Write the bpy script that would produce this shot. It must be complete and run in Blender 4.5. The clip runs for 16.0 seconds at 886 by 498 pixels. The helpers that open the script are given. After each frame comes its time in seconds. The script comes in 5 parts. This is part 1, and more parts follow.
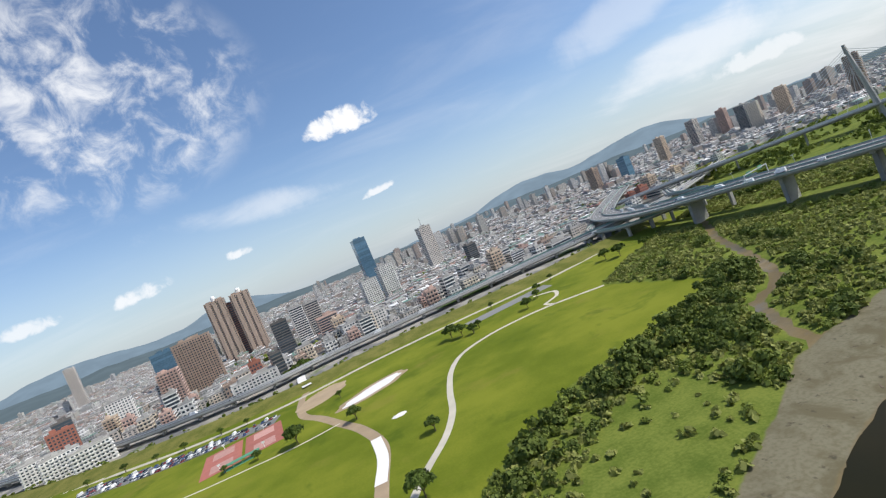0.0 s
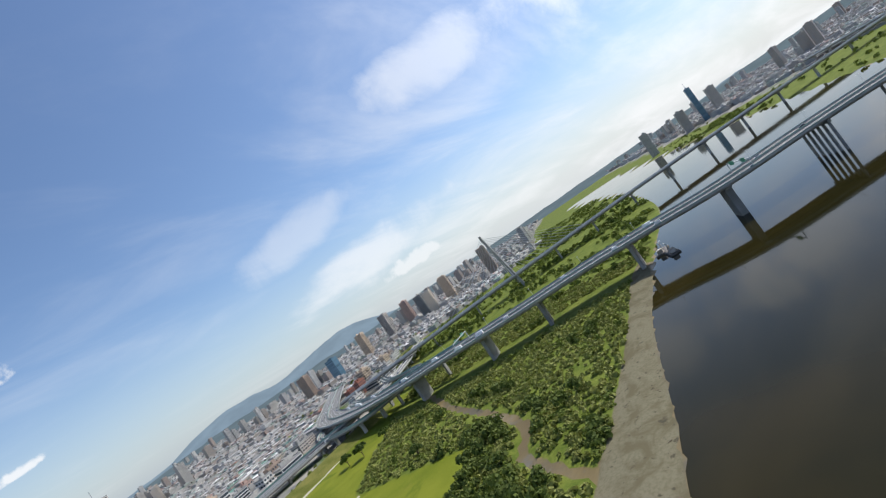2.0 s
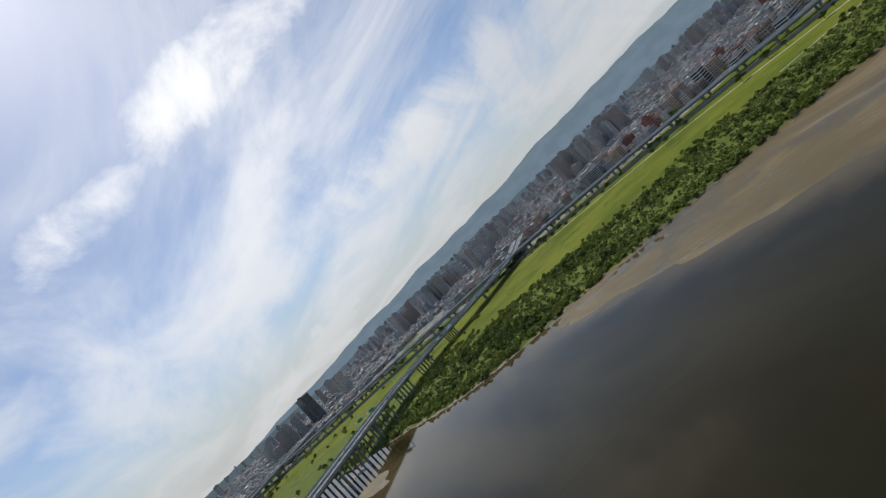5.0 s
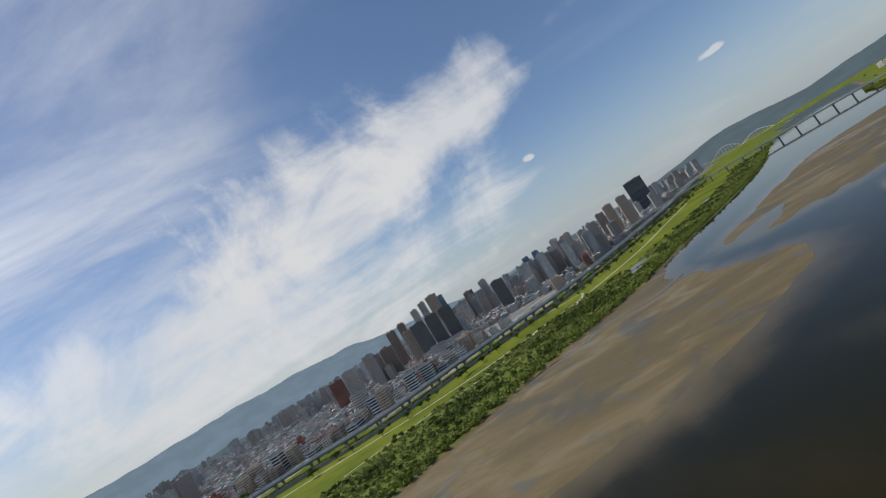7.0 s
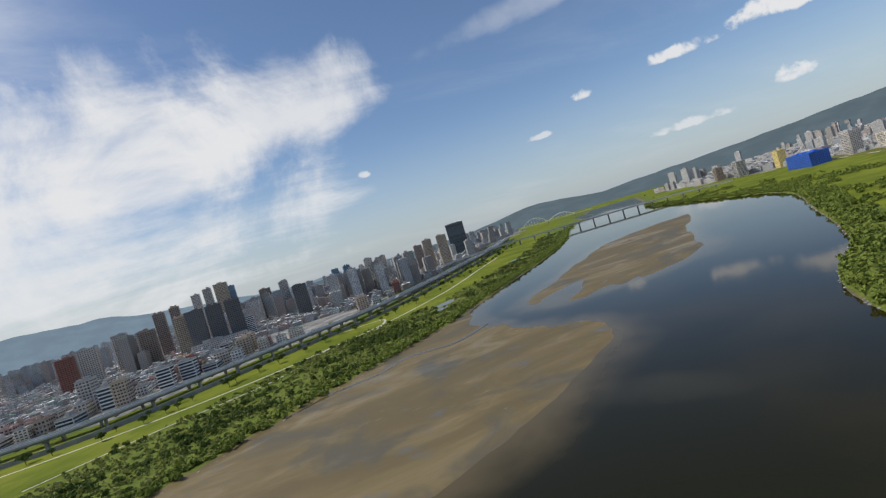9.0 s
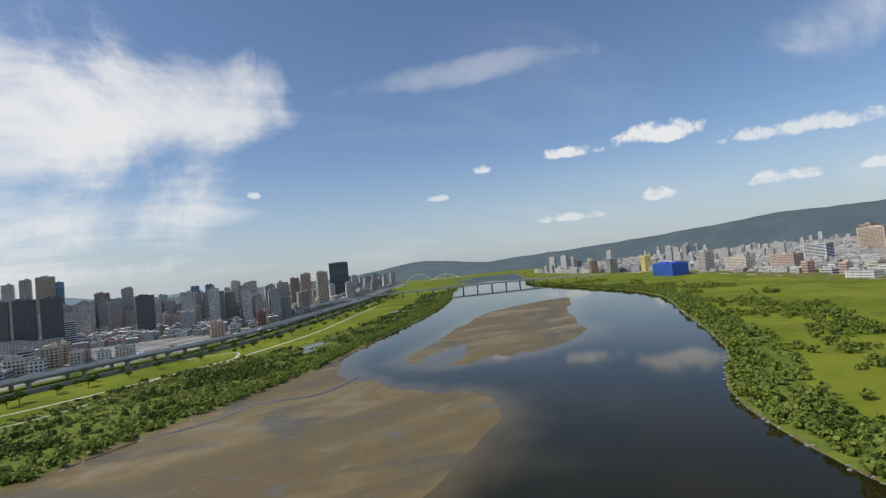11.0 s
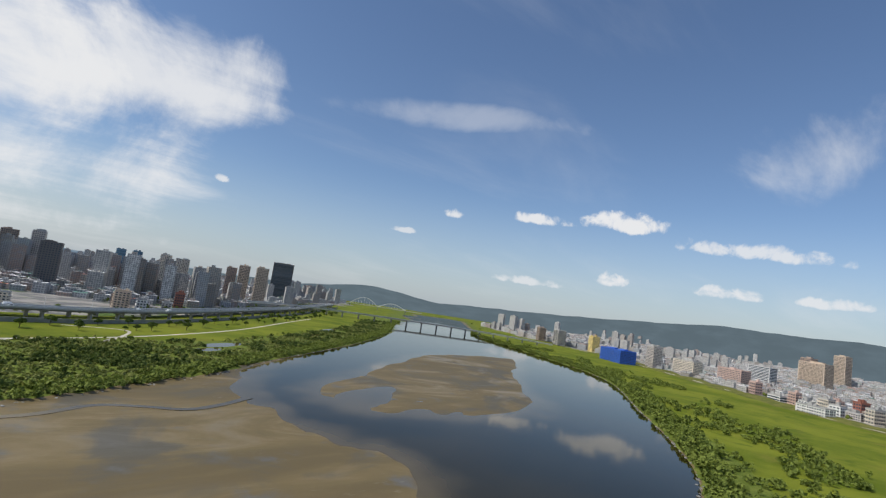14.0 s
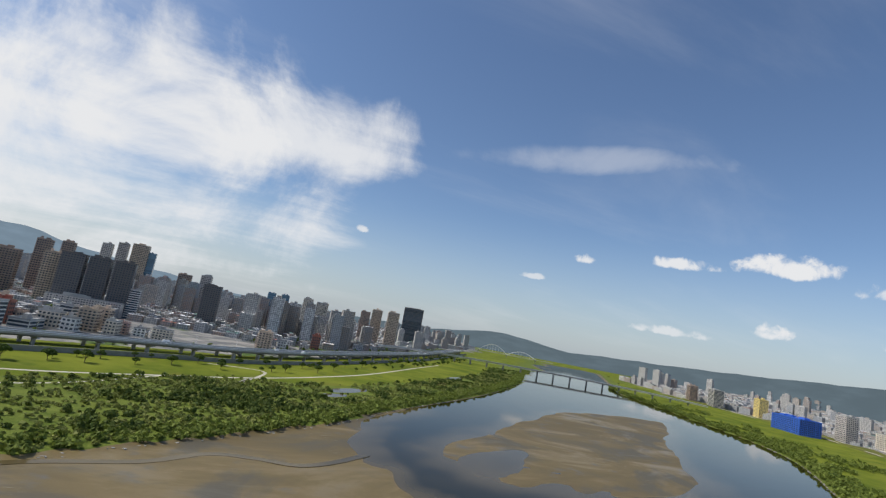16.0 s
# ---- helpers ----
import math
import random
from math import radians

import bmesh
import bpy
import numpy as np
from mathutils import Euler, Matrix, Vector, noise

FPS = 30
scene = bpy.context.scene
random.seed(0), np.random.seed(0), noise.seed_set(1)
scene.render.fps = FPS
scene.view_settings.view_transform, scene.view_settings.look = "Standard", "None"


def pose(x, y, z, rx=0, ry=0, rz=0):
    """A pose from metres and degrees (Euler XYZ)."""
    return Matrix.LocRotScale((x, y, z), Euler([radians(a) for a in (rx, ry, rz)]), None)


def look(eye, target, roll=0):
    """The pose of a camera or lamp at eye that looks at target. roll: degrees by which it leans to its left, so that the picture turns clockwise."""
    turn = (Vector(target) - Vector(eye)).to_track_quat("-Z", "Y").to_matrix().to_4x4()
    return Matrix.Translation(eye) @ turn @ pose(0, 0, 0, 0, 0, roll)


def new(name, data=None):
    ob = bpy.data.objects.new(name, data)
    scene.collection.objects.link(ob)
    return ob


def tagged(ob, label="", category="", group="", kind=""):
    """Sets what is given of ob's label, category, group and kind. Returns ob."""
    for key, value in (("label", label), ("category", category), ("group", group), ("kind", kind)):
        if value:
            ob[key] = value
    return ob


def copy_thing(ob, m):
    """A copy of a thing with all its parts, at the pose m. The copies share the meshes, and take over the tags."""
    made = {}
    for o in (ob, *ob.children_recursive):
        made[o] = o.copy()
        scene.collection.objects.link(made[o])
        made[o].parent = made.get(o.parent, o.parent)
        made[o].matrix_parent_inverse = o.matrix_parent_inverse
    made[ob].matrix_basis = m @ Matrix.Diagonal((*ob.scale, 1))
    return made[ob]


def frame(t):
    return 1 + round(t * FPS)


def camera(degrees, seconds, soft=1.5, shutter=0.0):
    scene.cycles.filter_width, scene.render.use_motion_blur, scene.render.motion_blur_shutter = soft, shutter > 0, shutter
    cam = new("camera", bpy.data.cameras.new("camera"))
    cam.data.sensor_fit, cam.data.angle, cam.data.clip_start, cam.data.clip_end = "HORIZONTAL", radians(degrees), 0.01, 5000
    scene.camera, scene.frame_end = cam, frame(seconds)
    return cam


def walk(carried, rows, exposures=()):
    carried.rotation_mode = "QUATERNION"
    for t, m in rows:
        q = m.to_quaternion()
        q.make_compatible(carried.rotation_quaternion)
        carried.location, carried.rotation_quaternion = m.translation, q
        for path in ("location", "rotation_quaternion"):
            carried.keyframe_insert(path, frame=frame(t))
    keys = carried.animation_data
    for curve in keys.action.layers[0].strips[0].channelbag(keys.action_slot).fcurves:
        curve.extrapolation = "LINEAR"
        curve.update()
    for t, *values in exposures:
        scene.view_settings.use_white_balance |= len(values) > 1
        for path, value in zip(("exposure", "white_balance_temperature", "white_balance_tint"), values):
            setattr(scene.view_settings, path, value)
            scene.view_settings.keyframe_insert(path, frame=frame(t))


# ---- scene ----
cam = camera(82.12, 16.0, soft=1.25)
PATH = [
    (0.0, look((-0.02, -0.03, 82.50), (15.60, 98.66, 78.45), -22.83)),
    (0.5, look((-2.06, 9.44, 82.12), (24.71, 105.62, 76.47), -35.68)),
    (1.0, look((-2.57, 18.61, 81.97), (39.91, 108.88, 75.07), -36.97)),
    (1.5, look((-1.08, 27.20, 81.65), (57.83, 107.95, 78.92), -36.00)),
    (2.0, look((2.52, 34.98, 81.25), (76.92, 101.68, 85.37), -34.87)),
    (2.5, look((8.46, 41.42, 81.05), (93.34, 92.69, 93.97), -35.98)),
    (3.0, look((16.47, 45.93, 80.74), (108.52, 81.67, 96.56), -40.56)),
    (3.5, look((25.78, 48.48, 80.34), (122.85, 69.66, 91.66), -47.41)),
    (4.0, look((35.51, 49.34, 79.92), (135.38, 49.39, 84.86), -51.10)),
    (4.5, look((44.94, 47.98, 79.51), (141.09, 20.51, 80.23), -48.49)),
    (5.0, look((53.47, 44.04, 79.08), (136.94, -10.98, 81.27), -44.05)),
    (5.2, look((56.48, 41.71, 78.92), (132.75, -22.85, 82.88), -43.00)),
    (7.3, look((62.42, -0.45, 75.67), (55.98, -99.77, 85.29), -29.07)),
    (7.5, look((62.54, -4.69, 75.77), (52.95, -103.98, 82.87), -27.12)),
    (8.0, look((62.42, -15.28, 76.12), (42.81, -113.33, 76.81), -21.40)),
    (8.5, look((61.83, -25.78, 76.26), (35.09, -122.12, 74.43), -18.50)),
    (9.0, look((60.93, -36.30, 76.04), (28.18, -130.77, 74.42), -16.77)),
    (9.5, look((59.73, -46.41, 75.53), (21.21, -138.69, 74.99), -17.11)),
    (10.0, look((58.00, -56.12, 74.93), (13.26, -145.56, 75.02), -14.98)),
    (10.2, look((57.04, -59.94, 74.69), (10.81, -148.60, 75.83), -11.61)),
    (12.3, look((34.91, -102.64, 69.23), (-22.64, -184.09, 76.61), -4.27)),
    (12.5, look((32.73, -105.85, 69.08), (-25.45, -186.82, 76.70), -6.08)),
    (13.0, look((27.29, -113.62, 68.72), (-31.21, -194.19, 78.08), -4.81)),
    (13.5, look((21.95, -121.05, 68.51), (-37.99, -200.44, 78.73), -1.51)),
    (14.0, look((16.67, -128.27, 68.44), (-44.02, -206.98, 79.42), 8.73)),
    (14.5, look((11.56, -135.63, 68.58), (-43.85, -217.87, 81.51), 10.70)),
    (15.0, look((6.73, -143.40, 68.92), (-44.07, -228.39, 82.93), 14.20)),
    (15.5, look((2.09, -151.53, 69.44), (-44.35, -238.88, 84.04), 14.97)),
    (16.0, look((-2.07, -160.08, 70.01), (-39.80, -251.35, 85.68), 10.50)),
]

walk(cam, PATH, [(0.0, 0.0), (1.5, 0.0), (2.5, -0.2), (3.0, -0.54), (3.5, -0.48), (4.5, -0.6), (5.2, -0.68), (7.3, -0.55), (9.0, -0.39), (16.0, -0.33)])

# ---------------------------------------------------------------- light
SUN_AZ, SUN_EL = 105.0, 50.0
sun_dir = Vector((math.sin(radians(SUN_AZ)) * math.cos(radians(SUN_EL)),
                  math.cos(radians(SUN_AZ)) * math.cos(radians(SUN_EL)), math.sin(radians(SUN_EL))))
sun = new("sun", bpy.data.lights.new("sun", "SUN"))
sun.data.energy, sun.data.angle, sun.data.color = 4.2, radians(0.6), (1.0, 0.95, 0.87)
sun.matrix_world = look(sun_dir * 500, (0, 0, 0))


class Nodes:
    """A small helper that adds and links shader nodes."""

    def __init__(self, tree):
        self.tree = tree
        tree.nodes.clear()

    def add(self, kind, inputs=None, **props):
        n = self.tree.nodes.new(kind)
        for k, v in props.items():
            setattr(n, k, v)
        for k, v in (inputs or {}).items():
            if isinstance(v, bpy.types.NodeSocket):
                self.tree.links.new(v, n.inputs[k])
            else:
                n.inputs[k].default_value = v
        return n

    def math(self, op, a, b=0.0, clamp=False):
        return self.add("ShaderNodeMath", {0: a, 1: b}, operation=op, use_clamp=clamp).outputs[0]

    def vec(self, op, a, b):
        n = self.add("ShaderNodeVectorMath", {0: a, 1: b}, operation=op)
        return n.outputs[1] if op == "DOT_PRODUCT" else n.outputs[0]

    def noise(self, vector, scale, detail=4.0, rough=0.55, distortion=0.0):
        return self.add("ShaderNodeTexNoise", {"Vector": vector, "Scale": scale, "Detail": detail, "Roughness": rough, "Distortion": distortion}).outputs[0]

    def ramp(self, value, lo, hi):
        return self.add("ShaderNodeMapRange", {0: value, 1: lo, 2: hi}, interpolation_type="SMOOTHSTEP").outputs[0]

    def mix(self, f, a, b):
        n = self.add("ShaderNodeMix", {0: f}, data_type="RGBA")
        for k, v in ((6, a), (7, b)):
            if isinstance(v, bpy.types.NodeSocket):
                self.tree.links.new(v, n.inputs[k])
            else:
                n.inputs[k].default_value = (*v, 1)
        return n.outputs[2]


# azimuth, elevation, half width, half height and tilt in degrees, thickness
HEAPED = [(3.7, 14.4, 4.4, 1.9, 0, 1.0), (-11.3, 5.6, 1.6, 0.7, 0, 0.8), (-21.1, 5.1, 3.0, 1.1, 6, 0.8), (-30, 5.6, 3.2, 1.1, 0, 0.7), (4.9, 6.5, 2.3, 0.6, 6, 0.8),
          (-122.8, 11.3, 4.4, 1.5, 0, 1.0), (-131.9, 10.9, 3.4, 0.9, 0, 0.95), (-141.8, 10.3, 1.2, 0.8, 0, 0.9), (-147.5, 7.7, 1.7, 0.5, 0, 0.7), (-167, 9.4, 0.8, 0.6, 0, 0.8),
          (-110.5, 9.4, 7.5, 1.1, -3, 0.8), (-123.3, 5.2, 2.3, 1.2, 0, 0.95), (-132.5, 4.0, 5.0, 0.7, 0, 0.7), (-113, 5.2, 3.2, 0.9, 0, 0.85), (-104, 5.2, 3.0, 0.8, 0, 0.8),
          (110, 4.0, 5.0, 1.6, 0, 0.6), (45, 3.0, 5.0, 1.3, 0, 0.6)]
RAGGED = [(169, 17, 21, 11, 0, 1.0), (-174, 18.5, 11, 6, 8, 0.9), (160, 8, 27, 8, 0, 0.92), (-145, 21, 13, 1.5, 4, 0.32), (-107, 18.5, 7.5, 4.5, 10, 0.6), (-8, 9.5, 10, 1.6, -6, 0.45),
          (41, 6, 12, 2.4, 6, 0.6), (58, 20, 10, 3.5, -6, 0.5), (76, 17, 13, 4.5, -12, 0.6), (94, 10, 15, 6, -6, 0.7), (84, 30, 7, 5, 55, 0.45), (35.5, 12.8, 8, 2.2, 10, 0.35),
          (119, 31, 15, 4, 6, 1.0), (98, 27, 9, 3, 14, 0.95), (128, 13, 18, 5, -4, 0.9), (104, 11.5, 14, 4, 6, 0.8), (147, 11, 13, 6, 0, 0.8)]


def make_world():
    w = bpy.data.worlds.new("sky")
    scene.world = w
    w.use_nodes = True
    n = Nodes(w.node_tree)
    d = n.add("ShaderNodeTexCoord").outputs["Generated"]
    sky = n.add("ShaderNodeTexSky", sky_type="NISHITA", sun_disc=False, sun_elevation=radians(SUN_EL), sun_rotation=radians(SUN_AZ),
                altitude=50, air_density=1.0, dust_density=0.8, ozone_density=2.0)
    sep = n.add("ShaderNodeSeparateXYZ", {0: d})
    z = sep.outputs[2]
    zz = n.math("ADD", n.math("MAXIMUM", z, 0.0), 0.16)
    flat = n.add("ShaderNodeCombineXYZ", {0: n.math("DIVIDE", sep.outputs[0], zz), 1: n.math("DIVIDE", sep.outputs[1], zz), 2: 0.0}).outputs[0]
    # high streaky cloud, mostly on the sunny side
    turned = n.add("ShaderNodeMapping", {"Vector": flat, "Rotation": (0, 0, radians(35)), "Scale": (0.55, 1.25, 1.0)}).outputs[0]
    streak = n.noise(turned, 1.1, 8.0, 0.6, 0.5)
    patch = n.noise(flat, 0.55, 3.0, 0.5)
    side = n.ramp(n.vec("DOT_PRODUCT", d, (math.sin(radians(112)), math.cos(radians(112)), 0.0)), 0.05, 0.85)
    cirrus = n.ramp(n.math("ADD", n.math("ADD", n.math("MULTIPLY", streak, 0.62), n.math("MULTIPLY", patch, 0.38)), n.math("MULTIPLY", side, 0.06)), 0.47, 0.74)
    cirrus = n.math("MULTIPLY", cirrus, n.math("ADD", 0.22, n.math("MULTIPLY", side, 0.63)))
    curl = n.math("SUBTRACT", n.noise(d, 30.0, 6.0, 0.58, 0.3), 0.5)
    wisp = n.math("SUBTRACT", n.noise(d, 4.2, 10.0, 0.62, 0.5), 0.5)
    torn = n.math("ADD", wisp, n.math("MULTIPLY", n.math("SUBTRACT", streak, 0.5), 0.6))

    def ellipse(at, up, wide, tall, tilt):
        """Places across and up a patch of sky, 1 at its rim, and whether the sky there is ahead."""
        a, e, k = radians(at), radians(up), radians(tilt)
        ahead = Vector((math.sin(a) * math.cos(e), math.cos(a) * math.cos(e), math.sin(e)))
        right = Vector((math.cos(a), -math.sin(a), 0.0))
        above = Vector((-math.sin(a) * math.sin(e), -math.cos(a) * math.sin(e), math.cos(e)))
        right, above = right * math.cos(k) + above * math.sin(k), above * math.cos(k) - right * math.sin(k)
        x = n.vec("DOT_PRODUCT", d, tuple(right / math.sin(radians(wide))))
        y = n.vec("DOT_PRODUCT", d, tuple(above / math.sin(radians(tall))))
        return x, y, n.math("GREATER_THAN", n.vec("DOT_PRODUCT", d, tuple(ahead)), 0.3)

    cloud = cirrus
    for rag, patches in ((0, HEAPED), (1, RAGGED)):
        for *where, thick in patches:
            x, y, front = ellipse(*where)
            if not rag:  # flat bases
                y = n.math("MAXIMUM", y, n.math("MULTIPLY", y, -1.9))
            r2 = n.math("ADD", n.math("MULTIPLY", x, x), n.math("MULTIPLY", y, y))
            body = n.math("ADD", n.math("SUBTRACT", 1.0, r2), n.math("MULTIPLY", torn if rag else curl, 4.2 if rag else 3.6))
            shape = n.math("MULTIPLY", n.ramp(body, -0.25 if rag else 0.0, 1.35 if rag else 0.9), thick)
            cloud = n.math("MAXIMUM", cloud, n.math("MULTIPLY", shape, front))
    # a field of small flecks
    x, y, front = ellipse(-19, 23, 15, 10, 0)
    field_in = n.ramp(n.math("SUBTRACT", 1.3, n.math("ADD", n.math("MULTIPLY", x, x), n.math("MULTIPLY", y, y))), 0.0, 1.0)
    flecks = n.math("ADD", n.math("MULTIPLY", n.noise(d, 17.0, 6.0, 0.62, 0.4), 0.7), n.math("MULTIPLY", n.noise(d, 5.0, 3.0), 0.3))
    flecks = n.math("MULTIPLY", n.math("MULTIPLY", n.ramp(flecks, 0.43, 0.66), 0.85), n.math("MULTIPLY", field_in, front))
    cloud = n.math("MAXIMUM", cloud, flecks)
    haze = n.math("MULTIPLY", n.math("SUBTRACT", 1.0, n.ramp(z, -0.02, 0.24)), n.math("ADD", 0.66, n.math("MULTIPLY", side, 0.22)))
    blue = n.add("ShaderNodeMix", {0: 1.0, 6: sky.outputs[0], 7: (0.90, 0.97, 1.07, 1)}, data_type="RGBA", blend_type="MULTIPLY").outputs[2]
    to_sun = n.ramp(n.vec("DOT_PRODUCT", d, tuple(sun_dir)), 0.55, 1.0)
    lit = n.add("ShaderNodeBackground", {"Color": blue, "Strength": 0.135})
    white = n.add("ShaderNodeBackground", {"Color": (0.90, 0.91, 0.93, 1), "Strength": n.math("ADD", 1.12, n.math("MULTIPLY", to_sun, 0.7))})
    mist = n.add("ShaderNodeBackground", {"Color": n.mix(side, (0.68, 0.78, 0.88), (0.76, 0.80, 0.83)), "Strength": n.math("ADD", 0.86, n.math("MULTIPLY", side, 0.16))})
    m1 = n.add("ShaderNodeMixShader", {0: haze, 1: lit.outputs[0], 2: mist.outputs[0]})
    m2 = n.add("ShaderNodeMixShader", {0: cloud, 1: m1.outputs[0], 2: white.outputs[0]})
    n.add("ShaderNodeOutputWorld", {0: m2.outputs[0]})


make_world()


# ---------------------------------------------------------------- materials
def plain(name, rgb, rough=0.7, metal=0.0, scale=0.4, vary=0.25, bump=0.0, fine=6.0):
    """A surface with broad stains and fine grain; each object and island a little different."""
    m = bpy.data.materials.new(name)
    m.use_nodes = True
    n = Nodes(m.node_tree)
    pos = n.add("ShaderNodeNewGeometry")
    p = pos.outputs["Position"]
    rnd = n.math("ADD", pos.outputs["Random Per Island"], n.add("ShaderNodeObjectInfo").outputs["Random"])
    a = n.noise(p, scale, 4.0)
    b = n.noise(p, fine, 3.0)
    f = n.math("ADD", n.math("MULTIPLY", a, 0.6), n.math("MULTIPLY", b, 0.4))
    f = n.math("ADD", f, n.math("MULTIPLY", n.math("FRACT", rnd), 0.35))
    f = n.ramp(f, 0.35, 0.95)
    dark = tuple(c * (1 - vary) for c in rgb)
    light = tuple(min(1, c * (1 + vary)) for c in rgb)
    col = n.mix(f, dark, light)
    ins = {"Base Color": col, "Roughness": rough, "Metallic": metal}
    if bump:
        ins["Normal"] = n.add("ShaderNodeBump", {"Strength": bump, "Distance": 0.3, "Height": b}).outputs[0]
    s = n.add("ShaderNodeBsdfPrincipled", ins)
    n.add("ShaderNodeOutputMaterial", {0: s.outputs[0]})
    return m


def leafy(name, dark, light, scale=0.08):
    m = bpy.data.materials.new(name)
    m.use_nodes = True
    n = Nodes(m.node_tree)
    g = n.add("ShaderNodeNewGeometry")
    a = n.noise(g.outputs["Position"], scale, 3.0)
    f = n.math("ADD", n.math("MULTIPLY", a, 0.8), n.math("MULTIPLY", g.outputs["Random Per Island"], 0.5))
    f = n.math("ADD", f, n.math("MULTIPLY", n.add("ShaderNodeObjectInfo").outputs["Random"], 0.25))
    col = n.mix(n.ramp(f, 0.35, 1.05), dark, light)
    s = n.add("ShaderNodeBsdfPrincipled", {"Base Color": col, "Roughness": 0.75, "Specular IOR Level": 0.25})
    t = n.add("ShaderNodeBsdfTranslucent", {"Color": col})
    x = n.add("ShaderNodeMixShader", {0: 0.25, 1: s.outputs[0], 2: t.outputs[0]})
    n.add("ShaderNodeOutputMaterial", {0: x.outputs[0]})
    return m


def ground_material():
    m = bpy.data.materials.new("ground")
    m.use_nodes = True
    n = Nodes(m.node_tree)
    p = n.add("ShaderNodeNewGeometry").outputs["Position"]

    def zone(name, soft=3.0):
        v = n.add("ShaderNodeAttribute", attribute_name=name).outputs["Fac"]
        v = n.math("ADD", v, n.math("MULTIPLY", n.math("SUBTRACT", n.noise(p, 0.08, 4.0), 0.5), 2.2 * soft))
        return n.ramp(v, -soft * 0.4, soft * 0.4)

    big, mid, fine = n.noise(p, 0.012, 4.0), n.noise(p, 0.07, 5.0), n.noise(p, 0.9, 4.0)
    fm = n.math("ADD", n.math("MULTIPLY", mid, 0.6), n.math("MULTIPLY", fine, 0.4))
    rough_grass = n.mix(n.ramp(fm, 0.35, 0.65), (0.085, 0.122, 0.018), (0.170, 0.200, 0.038))
    lawn = n.mix(n.ramp(n.math("ADD", n.math("MULTIPLY", big, 0.7), n.math("MULTIPLY", fm, 0.3)), 0.38, 0.62), (0.102, 0.136, 0.010), (0.190, 0.212, 0.022))
    worn = n.ramp(n.noise(p, 0.022, 5.0, 0.6), 0.56, 0.70)
    lawn = n.mix(n.math("MULTIPLY", worn, 0.5), lawn, (0.20, 0.18, 0.035))
    shade = n.ramp(n.noise(p, 0.028, 4.0, 0.6, 0.4), 0.56, 0.68)
    lawn = n.mix(n.math("MULTIPLY", shade, 0.55), lawn, (0.060, 0.098, 0.008))
    slope = n.mix(n.ramp(fm, 0.35, 0.65), (0.10, 0.115, 0.022), (0.19, 0.18, 0.05))
    city = n.mix(n.ramp(n.noise(p, 0.03, 5.0), 0.4, 0.6), (0.17, 0.17, 0.165), (0.34, 0.32, 0.28))
    city = n.mix(n.ramp(n.noise(p, 0.010, 4.0), 0.55, 0.62), city, (0.10, 0.15, 0.045))
    streaks = n.noise(n.add("ShaderNodeMapping", {"Vector": p, "Rotation": (0, 0, radians(-38)), "Scale": (0.010, 0.022, 0.05)}).outputs[0], 1.0, 6.0, 0.6, 1.2)
    mud = n.mix(n.ramp(streaks, 0.36, 0.64), (0.132, 0.097, 0.040), (0.195, 0.143, 0.060))
    mud = n.mix(n.ramp(n.noise(p, 0.016, 5.0, 0.6, 0.8), 0.50, 0.64), mud, (0.105, 0.090, 0.058))
    mud = n.mix(n.ramp(n.noise(p, 0.05, 5.0), 0.58, 0.74), mud, (0.13, 0.125, 0.11))
    flecked = n.noise(n.add("ShaderNodeMapping", {"Vector": p, "Rotation": (0, 0, radians(-38)), "Scale": (0.12, 0.5, 0.3)}).outputs[0], 1.0, 5.0, 0.65, 0.6)
    mud = n.mix(n.math("MULTIPLY", n.ramp(flecked, 0.60, 0.72), n.ramp(n.noise(p, 0.012, 3.0), 0.5, 0.62)), mud, (0.30, 0.27, 0.20))
    dry = n.mix(n.ramp(fine, 0.4, 0.7), (0.180, 0.165, 0.110), (0.145, 0.130, 0.080))
    dry = n.mix(n.ramp(n.noise(p, 0.06, 5.0, 0.62, 0.6), 0.46, 0.62), dry, (0.125, 0.110, 0.065))
    dry = n.mix(n.ramp(n.noise(p, 0.25, 4.0, 0.6), 0.60, 0.70), dry, (0.075, 0.068, 0.045))
    col = n.mix(zone("lawn"), rough_grass, lawn)
    col = n.mix(zone("slope"), col, slope)
    col = n.mix(zone("city"), col, city)
    col = n.mix(zone("mud", 1.2), col, mud)
    col = n.mix(zone("sand", 1.5), col, dry)
    wet = n.math("MULTIPLY", zone("mud", 1.2), n.math("SUBTRACT", 1.0, zone("sand", 1.5)))
    ro = n.math("SUBTRACT", 0.9, n.math("MULTIPLY", wet, n.math("ADD", 0.30, n.math("MULTIPLY", n.ramp(streaks, 0.5, 0.7), 0.25))))
    bump = n.add("ShaderNodeBump", {"Strength": 0.35, "Distance": 0.4, "Height": fm})
    s = n.add("ShaderNodeBsdfPrincipled", {"Base Color": col, "Roughness": ro, "Specular IOR Level": n.math("ADD", 0.08, n.math("MULTIPLY", wet, 0.20)), "Normal": bump.outputs[0]})
    n.add("ShaderNodeOutputMaterial", {0: s.outputs[0]})
    return m


